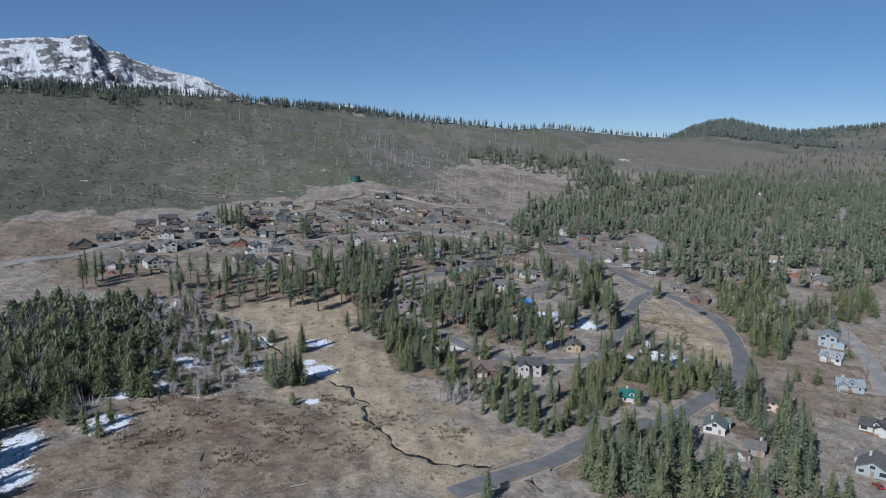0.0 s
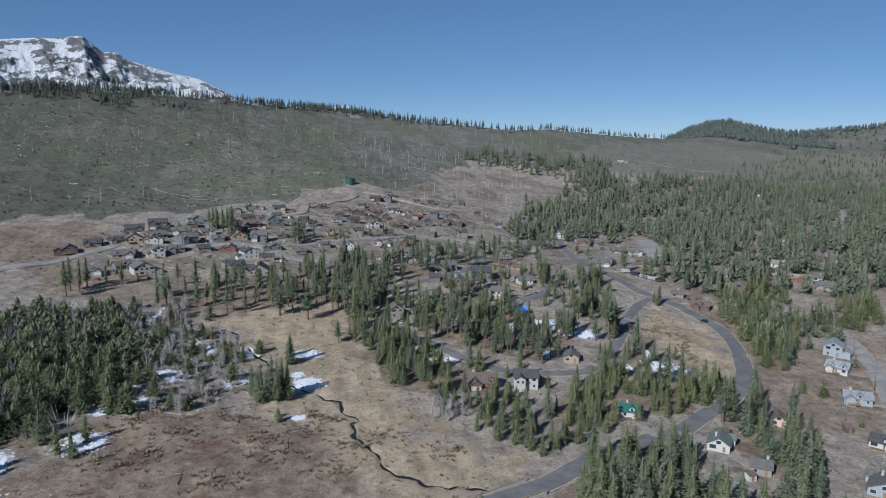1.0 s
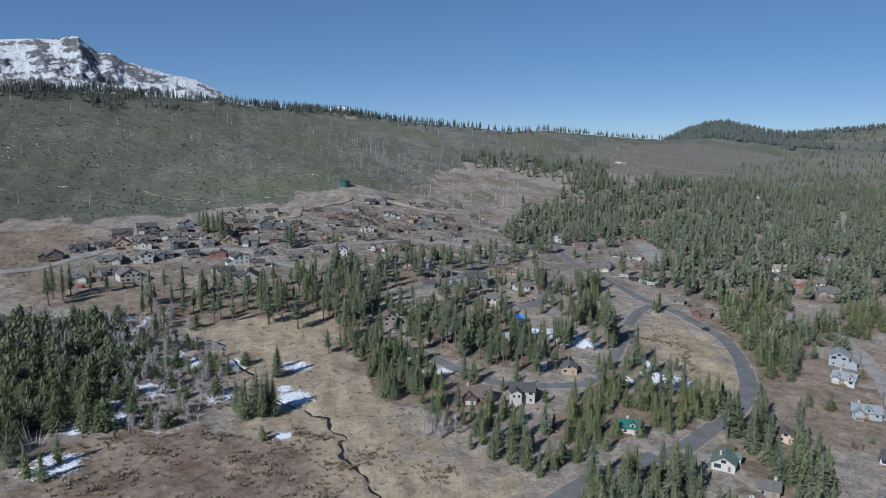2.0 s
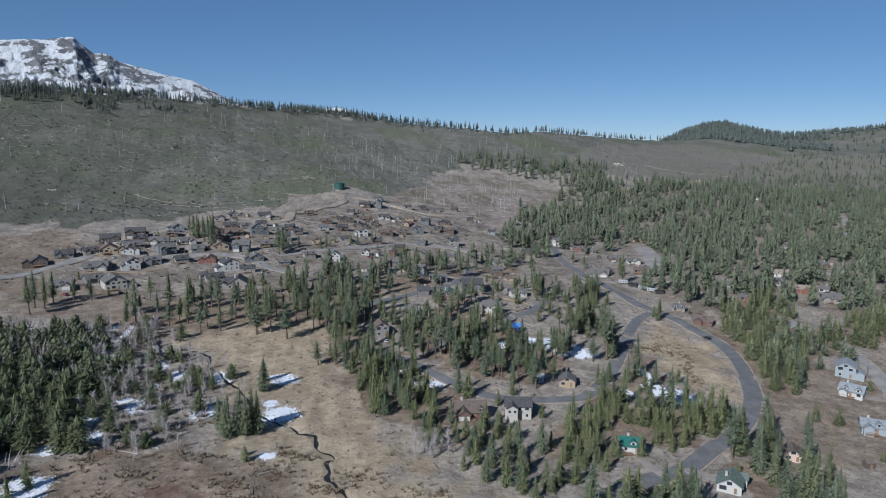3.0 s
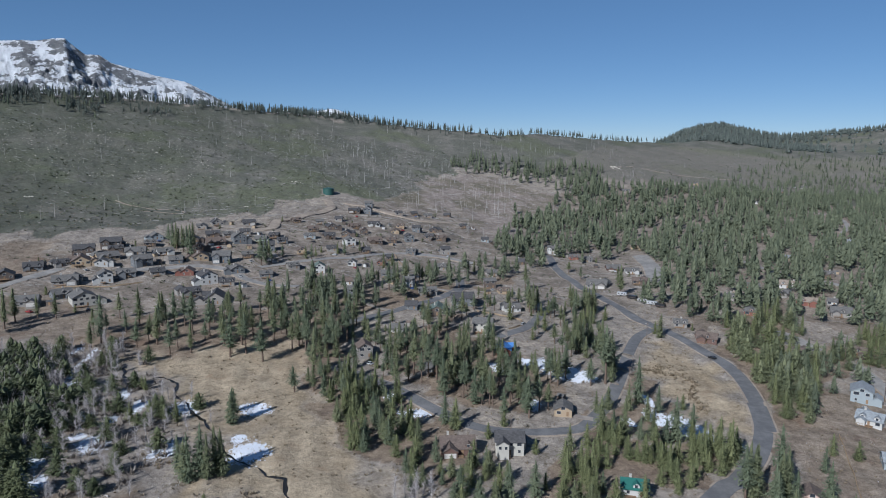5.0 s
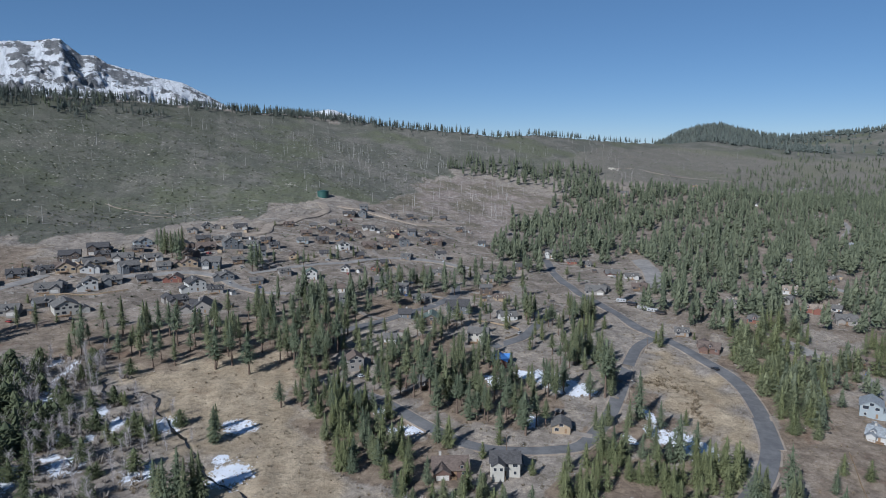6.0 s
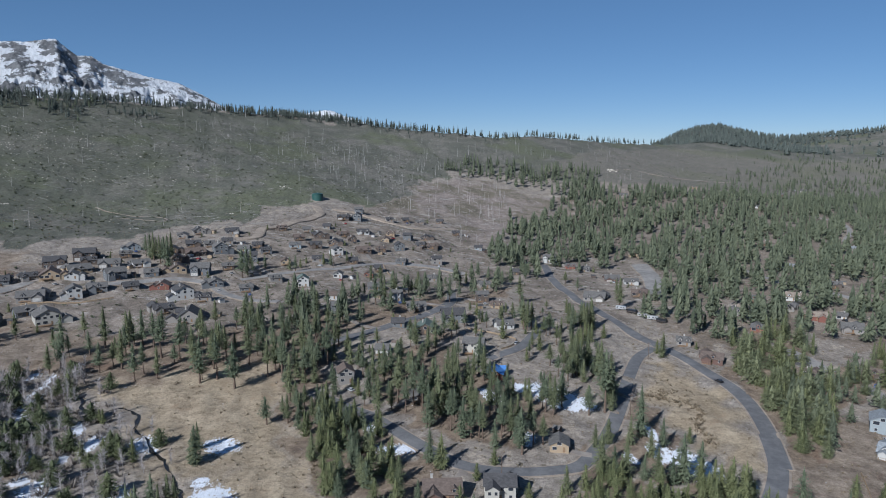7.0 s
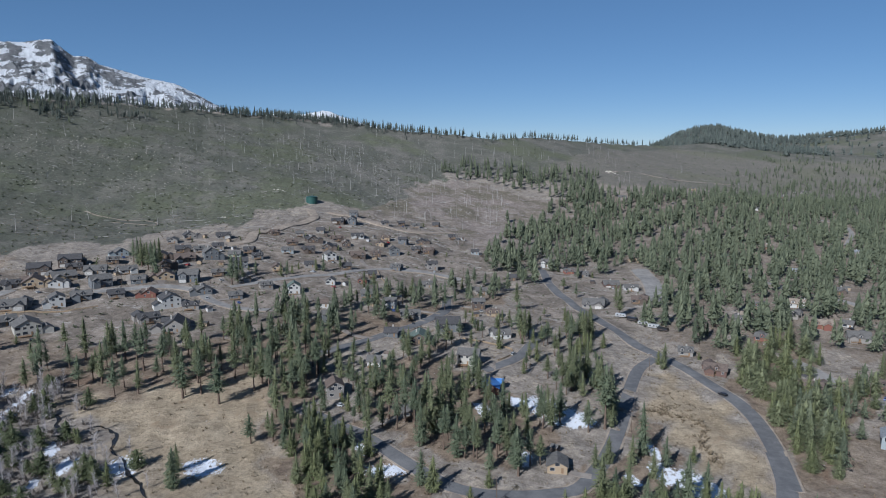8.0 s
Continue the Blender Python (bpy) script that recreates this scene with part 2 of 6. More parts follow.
def land_height(x, y):
    """The lie of the land: a valley floor that tilts up into a long burnt slope with a crest, and wooded hills behind."""
    x, y = np.asarray(x, float), np.asarray(y, float)
    angle, reach = np.arctan2(x, y), np.hypot(x, y) + 1e-6
    edge = np.interp(angle, CREST_ANGLE, CREST_RANGE)
    k = np.minimum(1.0, edge / reach)
    px, py = x * k, y * k
    base, east, north, g1, a1, d1, w1, g2, a2, d2, w2 = -4.6901, -0.0270, 0.0256, 0.0950, 0.3171, 884.5110, -0.0003, 0.3445, 0.9673, 950.5561, 301.1267
    z = base + east * px + north * py
    for g, a, d, w in ((g1, a1, d1, 5.0), (g2, a2, d2, w2 + 5.0)):
        z = z + g * w * np.logaddexp(0, (-px * math.sin(a) + py * math.cos(a) - d) / w)
    for cx, cy, spread, high in HILLS:
        z = z + high * np.exp(-((px - cx) ** 2 + (py - cy) ** 2) / (2 * spread * spread))
    z = np.maximum(z - 0.14 * np.maximum(0.0, reach - edge), -20.0)
    top = np.interp(angle, FAR_ANGLE, FAR_TOP, left=20.0)
    swell = np.exp(-((reach - 2900.0) / 480.0) ** 2) * (angle > radians(8))
    return np.maximum(z, z * (1 - swell) + top * swell)


def ground_height(x, y):
    """The land with its small swells."""
    x, y = np.asarray(x, float), np.asarray(y, float)
    reach = np.hypot(x, y)
    near = np.clip((2200 - reach) / 400, 0, 1)
    return land_height(x, y) + near * (wobble(x, y, 26, 0.3, 3) + wobble(x, y, 90, 0.9, 4) * np.clip((reach - 300) / 300, 0, 1))


def zone(points):
    """An outline in the plan, with a quick inside test."""
    poly = np.array(points, float)

    def inside(x, y):
        hit = np.zeros(np.shape(x), bool)
        for (x0, y0), (x1, y1) in zip(poly, np.roll(poly, -1, 0)):
            if y0 != y1:
                cross = (y0 > y) != (y1 > y)
                hit ^= cross & (x < (x1 - x0) * (y - y0) / (y1 - y0) + x0)
        return hit
    inside.poly = poly
    return inside


def wobble(x, y, size, amount, seed=0):
    """A smooth irregular shift built of a few sines."""
    r = np.random.RandomState(seed)
    out = np.zeros_like(x)
    for i in range(7):
        a, k, ph = r.uniform(0, 6.28), 6.28 / size * r.uniform(0.6, 2.6), r.uniform(0, 6.28)
        out = out + np.sin((x * np.cos(a) + y * np.sin(a)) * k + ph) / 2.6
    return out * amount


BRUSH = zone([
    (-423.5, 550.5), (-389.8, 585.8), (-355.3, 634.9), (-324.3, 664.0), (-287.8, 692.4), (-255.3, 730.7),
    (-230.6, 777.5), (-191.6, 789.3), (-168.9, 824.0), (-156.3, 891.7), (-142.9, 927.4), (-134.4, 952.6),
    (-114.1, 972.7), (-96.1, 960.6), (-78.3, 945.8), (-48.4, 940.6), (-23.9, 976.3), (-9.8, 1044.2),
    (5.3, 1141.2), (74.8, 1272.6), (245.6, 1270.7), (306.2, 1270.7), (376.4, 1303.7), (599.8, 1383.2),
    (832.7, 1567.5), (877.6, 2023.5), (617.2, 1976.2), (176.5, 1564.6), (-67.5, 1521.2), (-286.9, 1440.8),
    (-457.0, 1303.2), (-553.4, 1197.3), (-633.1, 1106.0), (-758.0, 960.0),
])
BARE = zone([
    (-39.2, 842.5), (-39.5, 973.3), (5.4, 1114.2), (72.1, 1219.9), (154.2, 1183.9), (220.3, 1136.4),
    (253, 1121.5), (202.8, 1001.9), (115.7, 823.8), (73.2, 714), (30.8, 777.4),
])
# far brush slope, lightened for haze with some of the bare-soil colour
HAZY_SLOPE = zone([
    (220.3, 1327.6), (407.4, 1670.6), (704.3, 1979.3), (952.4, 1901.8), (1252, 1916.3), (2564.6, 3003.7),
    (1292.6, 1538.1), (589.2, 1354.7), (334, 1209.6), (316.9, 1296.2),
])
MEADOW = zone([
    (-132.1, 399.3), (-101.7, 422.2), (-58.3, 418.1), (-34.8, 325.6), (-5.8, 279), (14.5, 251),
    (36.2, 233.5), (14.5, 215.1), (-4.4, 204.9), (-18.6, 201.4), (-38.6, 238.8), (-60.3, 285.2),
    (-70.3, 265.7), (-77, 283), (-71, 312.1), (-62, 321.5), (-89.2, 342.3),
])
TAN = zone([
    (-144.8, 405.8), (-80.2, 411.9), (-45.1, 371.7), (-27.7, 329.1), (-83.1, 325.4), (-106.8, 365.9),
    (-131.4, 383.9),
])
FIELD = zone([
    (129.2, 431.5), (145.8, 464), (156.6, 435), (161.7, 400.7), (158.8, 370.2), (149.2, 335.2),
    (134.1, 334.5), (134.5, 355.3), (123.8, 382.9),
])
SCRUB = zone([
    (-134.2, 192.3), (-142.8, 224.4), (-123, 265), (-84.1, 282), (-70.3, 265.7), (-59.1, 279),
    (-38.6, 238.8), (-18.6, 201.4),
])
BANK_SCRUB = zone([
    (-294.6, 499.2), (-218.9, 488.8), (-149.5, 450.1), (-63.2, 420.8), (-91.7, 398.5), (-145.5, 400.2),
    (-191.2, 420.3), (-234.8, 406.6),
])
EAST_SCRUB = zone([
    (186.0, 418.2), (185.9, 371.5), (209.0, 393.1), (269.9, 411.6), (203.4, 283.4), (134.8, 273.2),
    (150.0, 320.9),
])
LOTS = zone([
    (-284.1, 464.2), (-211.4, 466.2), (-189.9, 459.8), (-123.4, 473.4), (-85.3, 495), (-51.5, 532.5),
    (-2.2, 564.2), (84.4, 632.9), (104.7, 510), (163.3, 527.4), (248.2, 770.1), (193.9, 780.2),
    (97.9, 745.5), (64, 811.1), (52.8, 986.5), (-60.2, 943.2), (-144, 822.7), (-165.8, 732.8),
    (-219.4, 724.4), (-237.6, 662.4), (-272.4, 610.1), (-352.9, 551.8),
])
BURN = zone([
    (-424.2, 516.1), (-375.4, 574.3), (-308.1, 633.7), (-283.9, 603.4), (-274.5, 524.6), (-310, 470.1),
    (-356.3, 429.5),
])
SNOW_CREEK = [
    (-134.9, 296.2, 5.7, 10.2, 5), (-124.2, 281.2, 3.8, 4.1, 4), (-131.0, 271.3, 7.5, 3.8, 3), (-157.6, 309.4, 2.7, 4.1, -1),
    (-147.9, 294.3, 2.0, 4.1, 5), (-147.6, 315.4, 2.9, 4.1, -5), (-117.4, 310.2, 5.0, 6.6, 10), (-125.8, 314.9, 2.6, 2.8, 9),
    (-90.3, 307.6, 4.4, 6.8, 1), (-152.5, 362.8, 4.6, 4.7, 5), (-149.8, 348.4, 3.8, 3.6, 10), (-161.0, 390.5, 2.2, 17.6, 7),
    (-173.7, 406.6, 3.0, 4.0, 1), (-114.8, 344.7, 2.5, 6.7, -0), (-94.8, 346.4, 4.9, 6.3, 10), (-120.1, 332.2, 1.3, 2.8, 16),
    (-65.6, 347.5, 5.9, 5.9, 13), (-58.4, 309.2, 6.6, 8.0, 5), (-65.1, 319.6, 2.3, 3.0, 8),
]
SNOW_LOOP = [
    (75.2, 405.5, 7.5, 8.5, 5), (82.6, 396.2, 8.5, 7.2, 2), (119.8, 344.2, 5.8, 9.1, 3),
    (-55.3, 272.3, 2.7, 2.4, 1), (-131.3, 328.9, 1.3, 7.1, 23), (-126.1, 356.7, 2.0, 6.4, 12), (71.4, 410.1, 5.8, 7.3, 10),
    (78.8, 400.3, 6.1, 6.0, 2), (86.7, 391.5, 7.4, 4.2, 7), (62.4, 412.0, 3.8, 4.9, 5), (45.7, 401.8, 3.2, 7.0, 15),
    (120.9, 340.1, 3.9, 11.1, 3), (126.7, 335.2, 2.5, 8.5, 1), (111.0, 350.8, 4.0, 7.2, 2), (97.4, 345.2, 1.7, 3.8, 13),
    (112.5, 366.9, 1.7, 5.4, 6), (-5.6, 366.7, 4.4, 3.5, 4), (3.6, 349.8, 7.8, 4.1, 5), (58.2, 359.2, 2.1, 5.0, -5),
    (137.3, 326.1, 1.2, 4.2, -3),
]
SNOW_SOUTH = [
    (-148.5, 220.3, 6.3, 12.8, 4), (-139.1, 202.9, 6.8, 7.3, 5), (-126.6, 243.8, 6.9, 7.9, 6),
]     # x, y, half length, half width, turn

ROAD_MAIN = [
    (2.9, 205.5), (16.4, 214.6), (39.9, 230.9), (60.5, 250.1), (85.3, 266.6), (98, 273.3),
    (119.1, 294.3), (124.2, 297.3), (141.8, 318.7), (155.7, 343), (164.7, 370.8), (156, 340.1),
    (165.5, 370.5), (171.3, 401.2), (169.4, 427.4), (163.9, 453.7), (154.8, 481), (147.7, 503),
    (141.2, 533.9), (136.7, 556), (130.3, 591), (127, 620), (124.4, 666.4), (125.3, 699.7),
    (127.9, 736.1),
]
ROAD_LOOP = [
    (150.1, 478.8), (136.4, 463.2), (124.6, 438.3), (114.5, 413.6), (104.8, 389.6), (95.2, 368.9),
    (87.4, 354.9), (75.8, 338.4), (65.9, 334.6), (54.2, 332.7), (40.7, 333.2), (27.4, 338.5),
    (13.6, 352.4), (2.3, 365.9), (-9.5, 379), (-18.9, 385.7), (-30.3, 395.8), (-40.3, 402.4),
]
ROAD_COURT = [
    (90.6, 520.1), (83.9, 500.2), (71.6, 472.2), (60.3, 457.1), (48.8, 446.7),
]
ROAD_MID = [
    (-41, 465.1), (-24.3, 481.2), (-6.1, 499.9), (13.8, 526.6), (31, 562.1), (34, 600.3),
]
ROAD_VILLAGE = [
    (-204.6, 557.7), (-180, 575.6), (-159.2, 583.1), (-140.8, 575.3), (-125, 555.4), (-104.8, 543.1),
    (-83.3, 537.5),
]
ROAD_UPPER = [
    (-123.4, 590), (-101.4, 609.1), (-75.4, 629), (-51.3, 647.2), (-26.2, 675.7), (12, 687.3),
    (41.1, 676.6), (46.5, 668.2),
]
ROAD_TANK = [
    (-160.6, 714.7), (-144.4, 726.3), (-147.3, 763.5), (-137.5, 780.2), (-120.8, 824.7), (-106.9, 867.7),
    (-117.6, 906.5),
]
ROAD_FAR = [
    (-97, 909.8), (-55.3, 889.5), (-21.4, 862.9), (10.1, 863.7), (49.3, 893),
]
ROAD_WEST = [
    (-306, 463.6), (-293.6, 482.3), (-274.9, 508.5), (-268, 533.8), (-259.3, 559.3),
]
ROAD_EAST = [
    (208.7, 306.6), (225.7, 345), (238.2, 381.7), (242.1, 402.4), (244.3, 424),
]
ROAD_LANE = [
    (226.7, 476), (231, 457.4), (233.6, 440.7),
]
ROAD_YARD = [
    (221.4, 738.8), (215, 686), (205, 641), (190.9, 611.9),
]
ROAD_BELT = [
    (344.9, 553.2), (343, 596.2), (333.1, 626.8), (318, 662.7), (314.6, 721.7), (295.7, 771.7),
]
ROAD_BELT_NORTH = [
    (525, 904.9), (592.5, 1003.8), (636.7, 1104.6), (613.2, 1158.5),
]
TRAIL = [
    (-351.9, 842.3), (-343.6, 840.5), (-320.4, 828.8), (-292.2, 827.5), (-263.8, 822), (-264.3, 807.4),
    (-284.9, 808.3), (-303.4, 806.8),
]
TRACK = [
    (372.9, 1412.7), (411.9, 1451.6), (443.2, 1459.8), (488.4, 1439), (563.7, 1455.5), (648.9, 1490.2),
]
CREEK = [
    (-140.2, 386.4), (-133.6, 376), (-125, 373.6), (-117.8, 377.4), (-113, 374.5), (-106.8, 367.7),
    (-105.6, 359.1), (-100.2, 354.6), (-95.8, 351.4), (-91.3, 344.6), (-86.5, 337.4), (-77.9, 325),
    (-67.3, 309.6), (-57.1, 299.7), (-52.5, 296.5), (-47.9, 292), (-43.9, 289.4), (-40.7, 290.9),
    (-38.6, 286.1), (-36.7, 279.9), (-31.8, 273.2), (-31.2, 259.2), (-26.5, 252.4), (-20.4, 242.8),
    (-16.5, 233.8), (-8.9, 229.4), (1.2, 224.6), (11.1, 223.9), (20.9, 222.8), (28.2, 218.1),
    (32.9, 210.3),
]


def smooth_line(points, gap=3.0):
    """A Catmull-Rom line through the points, sampled evenly."""
    p = np.array(points, float)
    p = np.vstack([2 * p[0] - p[1], p, 2 * p[-1] - p[-2]])
    out = []
    for a, b, c, d in zip(p, p[1:], p[2:], p[3:]):
        n = max(2, int(np.linalg.norm(c - b) / gap))
        t = np.linspace(0, 1, n, endpoint=False)[:, None]
        out.append(0.5 * (2 * b + (c - a) * t + (2 * a - 5 * b + 4 * c - d) * t * t + (3 * b - a - 3 * c + d) * t ** 3))
    return np.vstack([*out, p[-2:-1]])


def mesh_object(name, verts, faces, material, parent=None, smooth=False):
    data = bpy.data.meshes.new(name)
    data.from_pydata([tuple(v) for v in verts], [], [tuple(f) for f in faces])
    if smooth:
        data.shade_smooth()
    data.materials.append(material)
    ob = new(name, data)
    ob.parent = parent
    return ob


def grid_mesh(name, X, Y, Z, material, smooth=True):
    rows, cols = X.shape
    idx = np.arange(rows * cols).reshape(rows, cols)
    quads = np.stack([idx[:-1, :-1], idx[1:, :-1], idx[1:, 1:], idx[:-1, 1:]], -1).reshape(-1, 4)
    return quad_mesh(name, np.stack([X, Y, Z], -1).reshape(-1, 3), quads, material, smooth)


def quad_mesh(name, verts, faces, material, smooth=True):
    """A mesh from arrays, quick for large ones."""
    n = faces.shape[1]
    data = bpy.data.meshes.new(name)
    data.vertices.add(len(verts))
    data.vertices.foreach_set("co", np.ascontiguousarray(verts, np.float32).ravel())
    data.loops.add(faces.size)
    data.loops.foreach_set("vertex_index", np.ascontiguousarray(faces, np.int32).ravel())
    data.polygons.add(len(faces))
    data.polygons.foreach_set("loop_start", np.arange(0, faces.size, n, dtype=np.int32))
    data.update(calc_edges=True)
    if smooth:
        data.shade_smooth()
    else:
        data.shade_flat()
    data.materials.append(material)
    return new(name, data)


def store(ob, name, values):
    layer = ob.data.attributes.new(name, "FLOAT", "POINT")
    layer.data.foreach_set("value", np.ascontiguousarray(values, np.float32).ravel())


LINES = [smooth_line(r) for r in (ROAD_MAIN, ROAD_LOOP, ROAD_COURT, ROAD_MID, ROAD_VILLAGE, ROAD_UPPER, ROAD_TANK, ROAD_FAR, ROAD_WEST, ROAD_EAST, ROAD_LANE, ROAD_YARD, ROAD_BELT, ROAD_BELT_NORTH)]
CREEK_LINE = smooth_line(CREEK, 1.2)
CREEK_LINE = CREEK_LINE + np.column_stack([wobble(CREEK_LINE[:, 0], CREEK_LINE[:, 1], 15, 1.0, 41), wobble(CREEK_LINE[:, 0], CREEK_LINE[:, 1], 15, 1.0, 42)])


def distance_to(line, x, y):
    """The distance from each place to a line's samples."""
    best = np.full(np.shape(x), 1e9)
    lo, hi = line.min(0) - 30, line.max(0) + 30
    near = (x > lo[0]) & (x < hi[0]) & (y > lo[1]) & (y < hi[1])
    xs, ys, b = x[near], y[near], best[near]
    for px, py in line:
        b = np.minimum(b, (xs - px) ** 2 + (ys - py) ** 2)
    best[near] = b
    return np.sqrt(best)


def build_ground():
    dense = np.linspace(-42, 40, 470)
    angles = np.radians(np.concatenate([np.linspace(-180, -43, 40), dense, np.linspace(41, 180, 40)]))
    ranges = np.concatenate([[0.5, 40, 80, 120, 150], np.geomspace(170, 520, 200), np.geomspace(523, 1700, 120), np.geomspace(1712, 4900, 44)])
    A, D = np.meshgrid(angles, ranges)
    X, Y = D * np.sin(A), D * np.cos(A)
    Z = ground_height(X, Y)
    creek = distance_to(CREEK_LINE, X, Y)
    Z = Z - 0.7 * np.exp(-(creek / 0.9) ** 2)
    ground = grid_mesh("ground", X, Y, Z, GROUND)
    tagged(ground, "dry valley floor and burnt brushy slope with melting snow patches", "ground", kind="structure")
    wx, wy = X + wobble(X, Y, 40, 7, 11), Y + wobble(X, Y, 40, 7, 12)

    def soft(*zones):
        total = np.zeros_like(X)
        for k in range(8):
            sx, sy = 7 * math.cos(k * 2.4) * (k + 1) / 8, 7 * math.sin(k * 2.4) * (k + 1) / 8
            total += np.logical_or.reduce([q(wx + sx, wy + sy) for q in zones])
        return total / 8
    meadow = soft(MEADOW, FIELD, TAN)
    scrub = np.maximum(soft(SCRUB), np.maximum(soft(BURN) * 1.3, soft(BANK_SCRUB, EAST_SCRUB) * 1.2) * 0.6)
    lots = np.maximum(soft(LOTS), soft(F_FARBELT) * 0.7)
    brush = BRUSH(X + wobble(X, Y, 90, 14, 13), Y + wobble(X, Y, 90, 14, 14)) * 1.0
    brush = np.maximum(brush, (D > 1500) * 1.0)
    bare = BARE(X + wobble(X, Y, 90, 20, 15), Y + wobble(X, Y, 90, 20, 16)) * 1.0
    # the weaker bare tone out here paints haze over the far brush
    bare = np.maximum(bare, soft(HAZY_SLOPE) * 0.32)
    woods = sum(f(wx, wy) for f in WOODED) > 0
    snow = np.zeros_like(X)
    for cx, cy, a, b, turn in (*SNOW_CREEK, *SNOW_LOOP, *SNOW_SOUTH):
        c, s = math.cos(radians(turn)), math.sin(radians(turn))
        u, v = (X - cx) * c + (Y - cy) * s, -(X - cx) * s + (Y - cy) * c
        snow = np.maximum(snow, np.clip(1.65 - np.sqrt((u / (a + 0.5)) ** 2 + (v / (b + 0.5)) ** 2), 0, 0.95))
    # westward weight for the brush tone that imitates the slope's change in haze
    dense = np.clip((-X - 140 + wobble(X, Y, 210, 90, 19)) / 420, 0, 1) * np.clip((Y - 380) / 200, 0, 1)
    for name, values in (("dense", dense), ("meadow", meadow), ("scrub", scrub), ("brush", brush * (1 - bare)), ("bare", bare), ("lots", lots), ("woods", woods * 1.0), ("snow", snow)):
        store(ground, name, values)
    return ground



# ---- wooded areas ----
F_LEFT = zone([
    (-275.6, 345.9), (-242.6, 363.3), (-225.4, 393.8), (-185.2, 400.9), (-161.1, 371.2), (-133.7, 321.3),
    (-143, 308.1), (-131.2, 275.7), (-146, 265.1), (-139.8, 244.8), (-147.5, 232.4), (-161.6, 235.5),
    (-180.7, 233.5),
])
F_BANK = zone([
    (-177.4, 409.4), (-177.3, 437.1), (-153.3, 471.2), (-123.4, 473.4), (-86.5, 499.9), (-65.6, 530.2),
    (-37.4, 534.9), (-39.6, 455.7), (-34.3, 421.8), (-50.1, 394.5), (-64.8, 413.3), (-100.4, 409.9),
    (-140.4, 412.4),
])
F_CREST = zone([
    (-49.5, 391.8), (-49.2, 414.6), (-37.2, 406.6), (-18.3, 380.6), (-4.9, 364.1), (-8, 329.8),
    (-27.7, 329.1), (-36.8, 353.7),
])
F_NEARLOOP = zone([
    (-44.2, 388.6), (-29.6, 389.8), (-6.4, 363.9), (22.5, 331.2), (32.8, 318.2), (41.3, 298.8),
    (5.8, 296.6), (-10.5, 304.2), (-27, 320),
])
F_CENTRE = zone([
    (-15, 450), (2.4, 458.8), (20.9, 487.1), (33, 461.3), (40, 425), (58.9, 419.4),
    (58.6, 395.5), (76.2, 393.5), (62.6, 356.2), (41.8, 349.4), (20.2, 364.5), (3.2, 383.7),
    (-8.3, 405.1),
])
F_MIDBELT = zone([
    (-106.9, 524.8), (-70.3, 555.5), (-39.9, 554.9), (-4, 605.6), (39, 620.3), (54.9, 665),
    (88.2, 664), (71.2, 592.4), (37.3, 575.1), (0.4, 505.2), (-24.4, 482.1), (-39.6, 455.7),
    (-89.2, 485.1),
])
F_ROADSIDE = zone([
    (75, 331.8), (87.5, 357.1), (90.9, 348.8), (103.1, 371.7), (107.6, 387.1), (121.4, 411.1),
    (117.9, 387.8), (118.3, 354.4), (114.8, 333.5),
])
F_STREAM = zone([
    (47.8, 275.1), (59.7, 308.3), (75.4, 339.6), (87.7, 329.7), (104.7, 315.9), (125, 332.5),
    (142.5, 344.7), (133.3, 318.1), (109.6, 298.4), (95.7, 289.3), (86.6, 301.1), (67.4, 275.6),
])
F_FRONT = zone([
    (44.3, 206.4), (50.7, 234), (70.3, 253.9), (92.8, 261.1), (88.5, 241.8), (73.6, 208.8),
])
F_FRONT_EAST = zone([
    (118.9, 271.7), (132.9, 306), (146.6, 301), (123.1, 247.3), (110.7, 243.9),
])
F_FRONT_SOUTH = zone([
    (86.3, 241.6), (94.3, 249.1), (92.5, 229.5), (102.2, 228.4), (98.7, 210.7), (75.5, 208.9),
])
F_EASTROW = zone([
    (111.4, 211.7), (126.5, 245.3), (155.3, 289.5), (156.8, 278.2), (133, 233), (124.2, 212.7),
])
F_EAST = zone([
    (155.9, 344), (170.1, 380.6), (176, 405.6), (180, 435), (192, 475.4), (214.3, 494.8),
    (249.6, 515.8), (231, 436.4), (283.9, 476.2), (311.5, 476.6), (267.1, 416.7), (243.9, 416.5),
    (217, 404), (197.2, 371.8), (181.8, 362), (167.1, 340.6),
])
F_YARDS = zone([
    (114.9, 550.9), (134.7, 552.9), (115.8, 470.1), (114.4, 430.2), (104.2, 397.9), (92.2, 376),
    (97.9, 409.3), (110.4, 437), (95.9, 450.9),
])
F_LOOPWIDE = zone([
    (-34.3, 421.8), (-26.8, 449.2), (-18, 482.7), (7.5, 495.5), (35.9, 536.5), (57.8, 534.1),
    (99.9, 564.1), (136.5, 568.3), (115.8, 470.1), (103.9, 422.5), (95.2, 409.1), (54, 425.7),
    (44.8, 454.1), (20.7, 460.2), (-2.8, 443.5), (-9.9, 393.9), (-20.2, 396.3),
])
F_MIX = zone([
    (-54.6, 381.4), (-56.8, 420.2), (-35.9, 462.6), (-13.5, 436.5), (6.3, 419.3), (6.5, 395.3),
    (-13.7, 385.8), (-21.8, 350.5), (-35.6, 356.7),
])
F_CORNER = zone([
    (-202.9, 328.3), (-167.3, 340.0), (-143.2, 317.9), (-130.0, 298.9), (-118.8, 266.3), (-132.7, 260.0),
    (-154.4, 260.1),
])
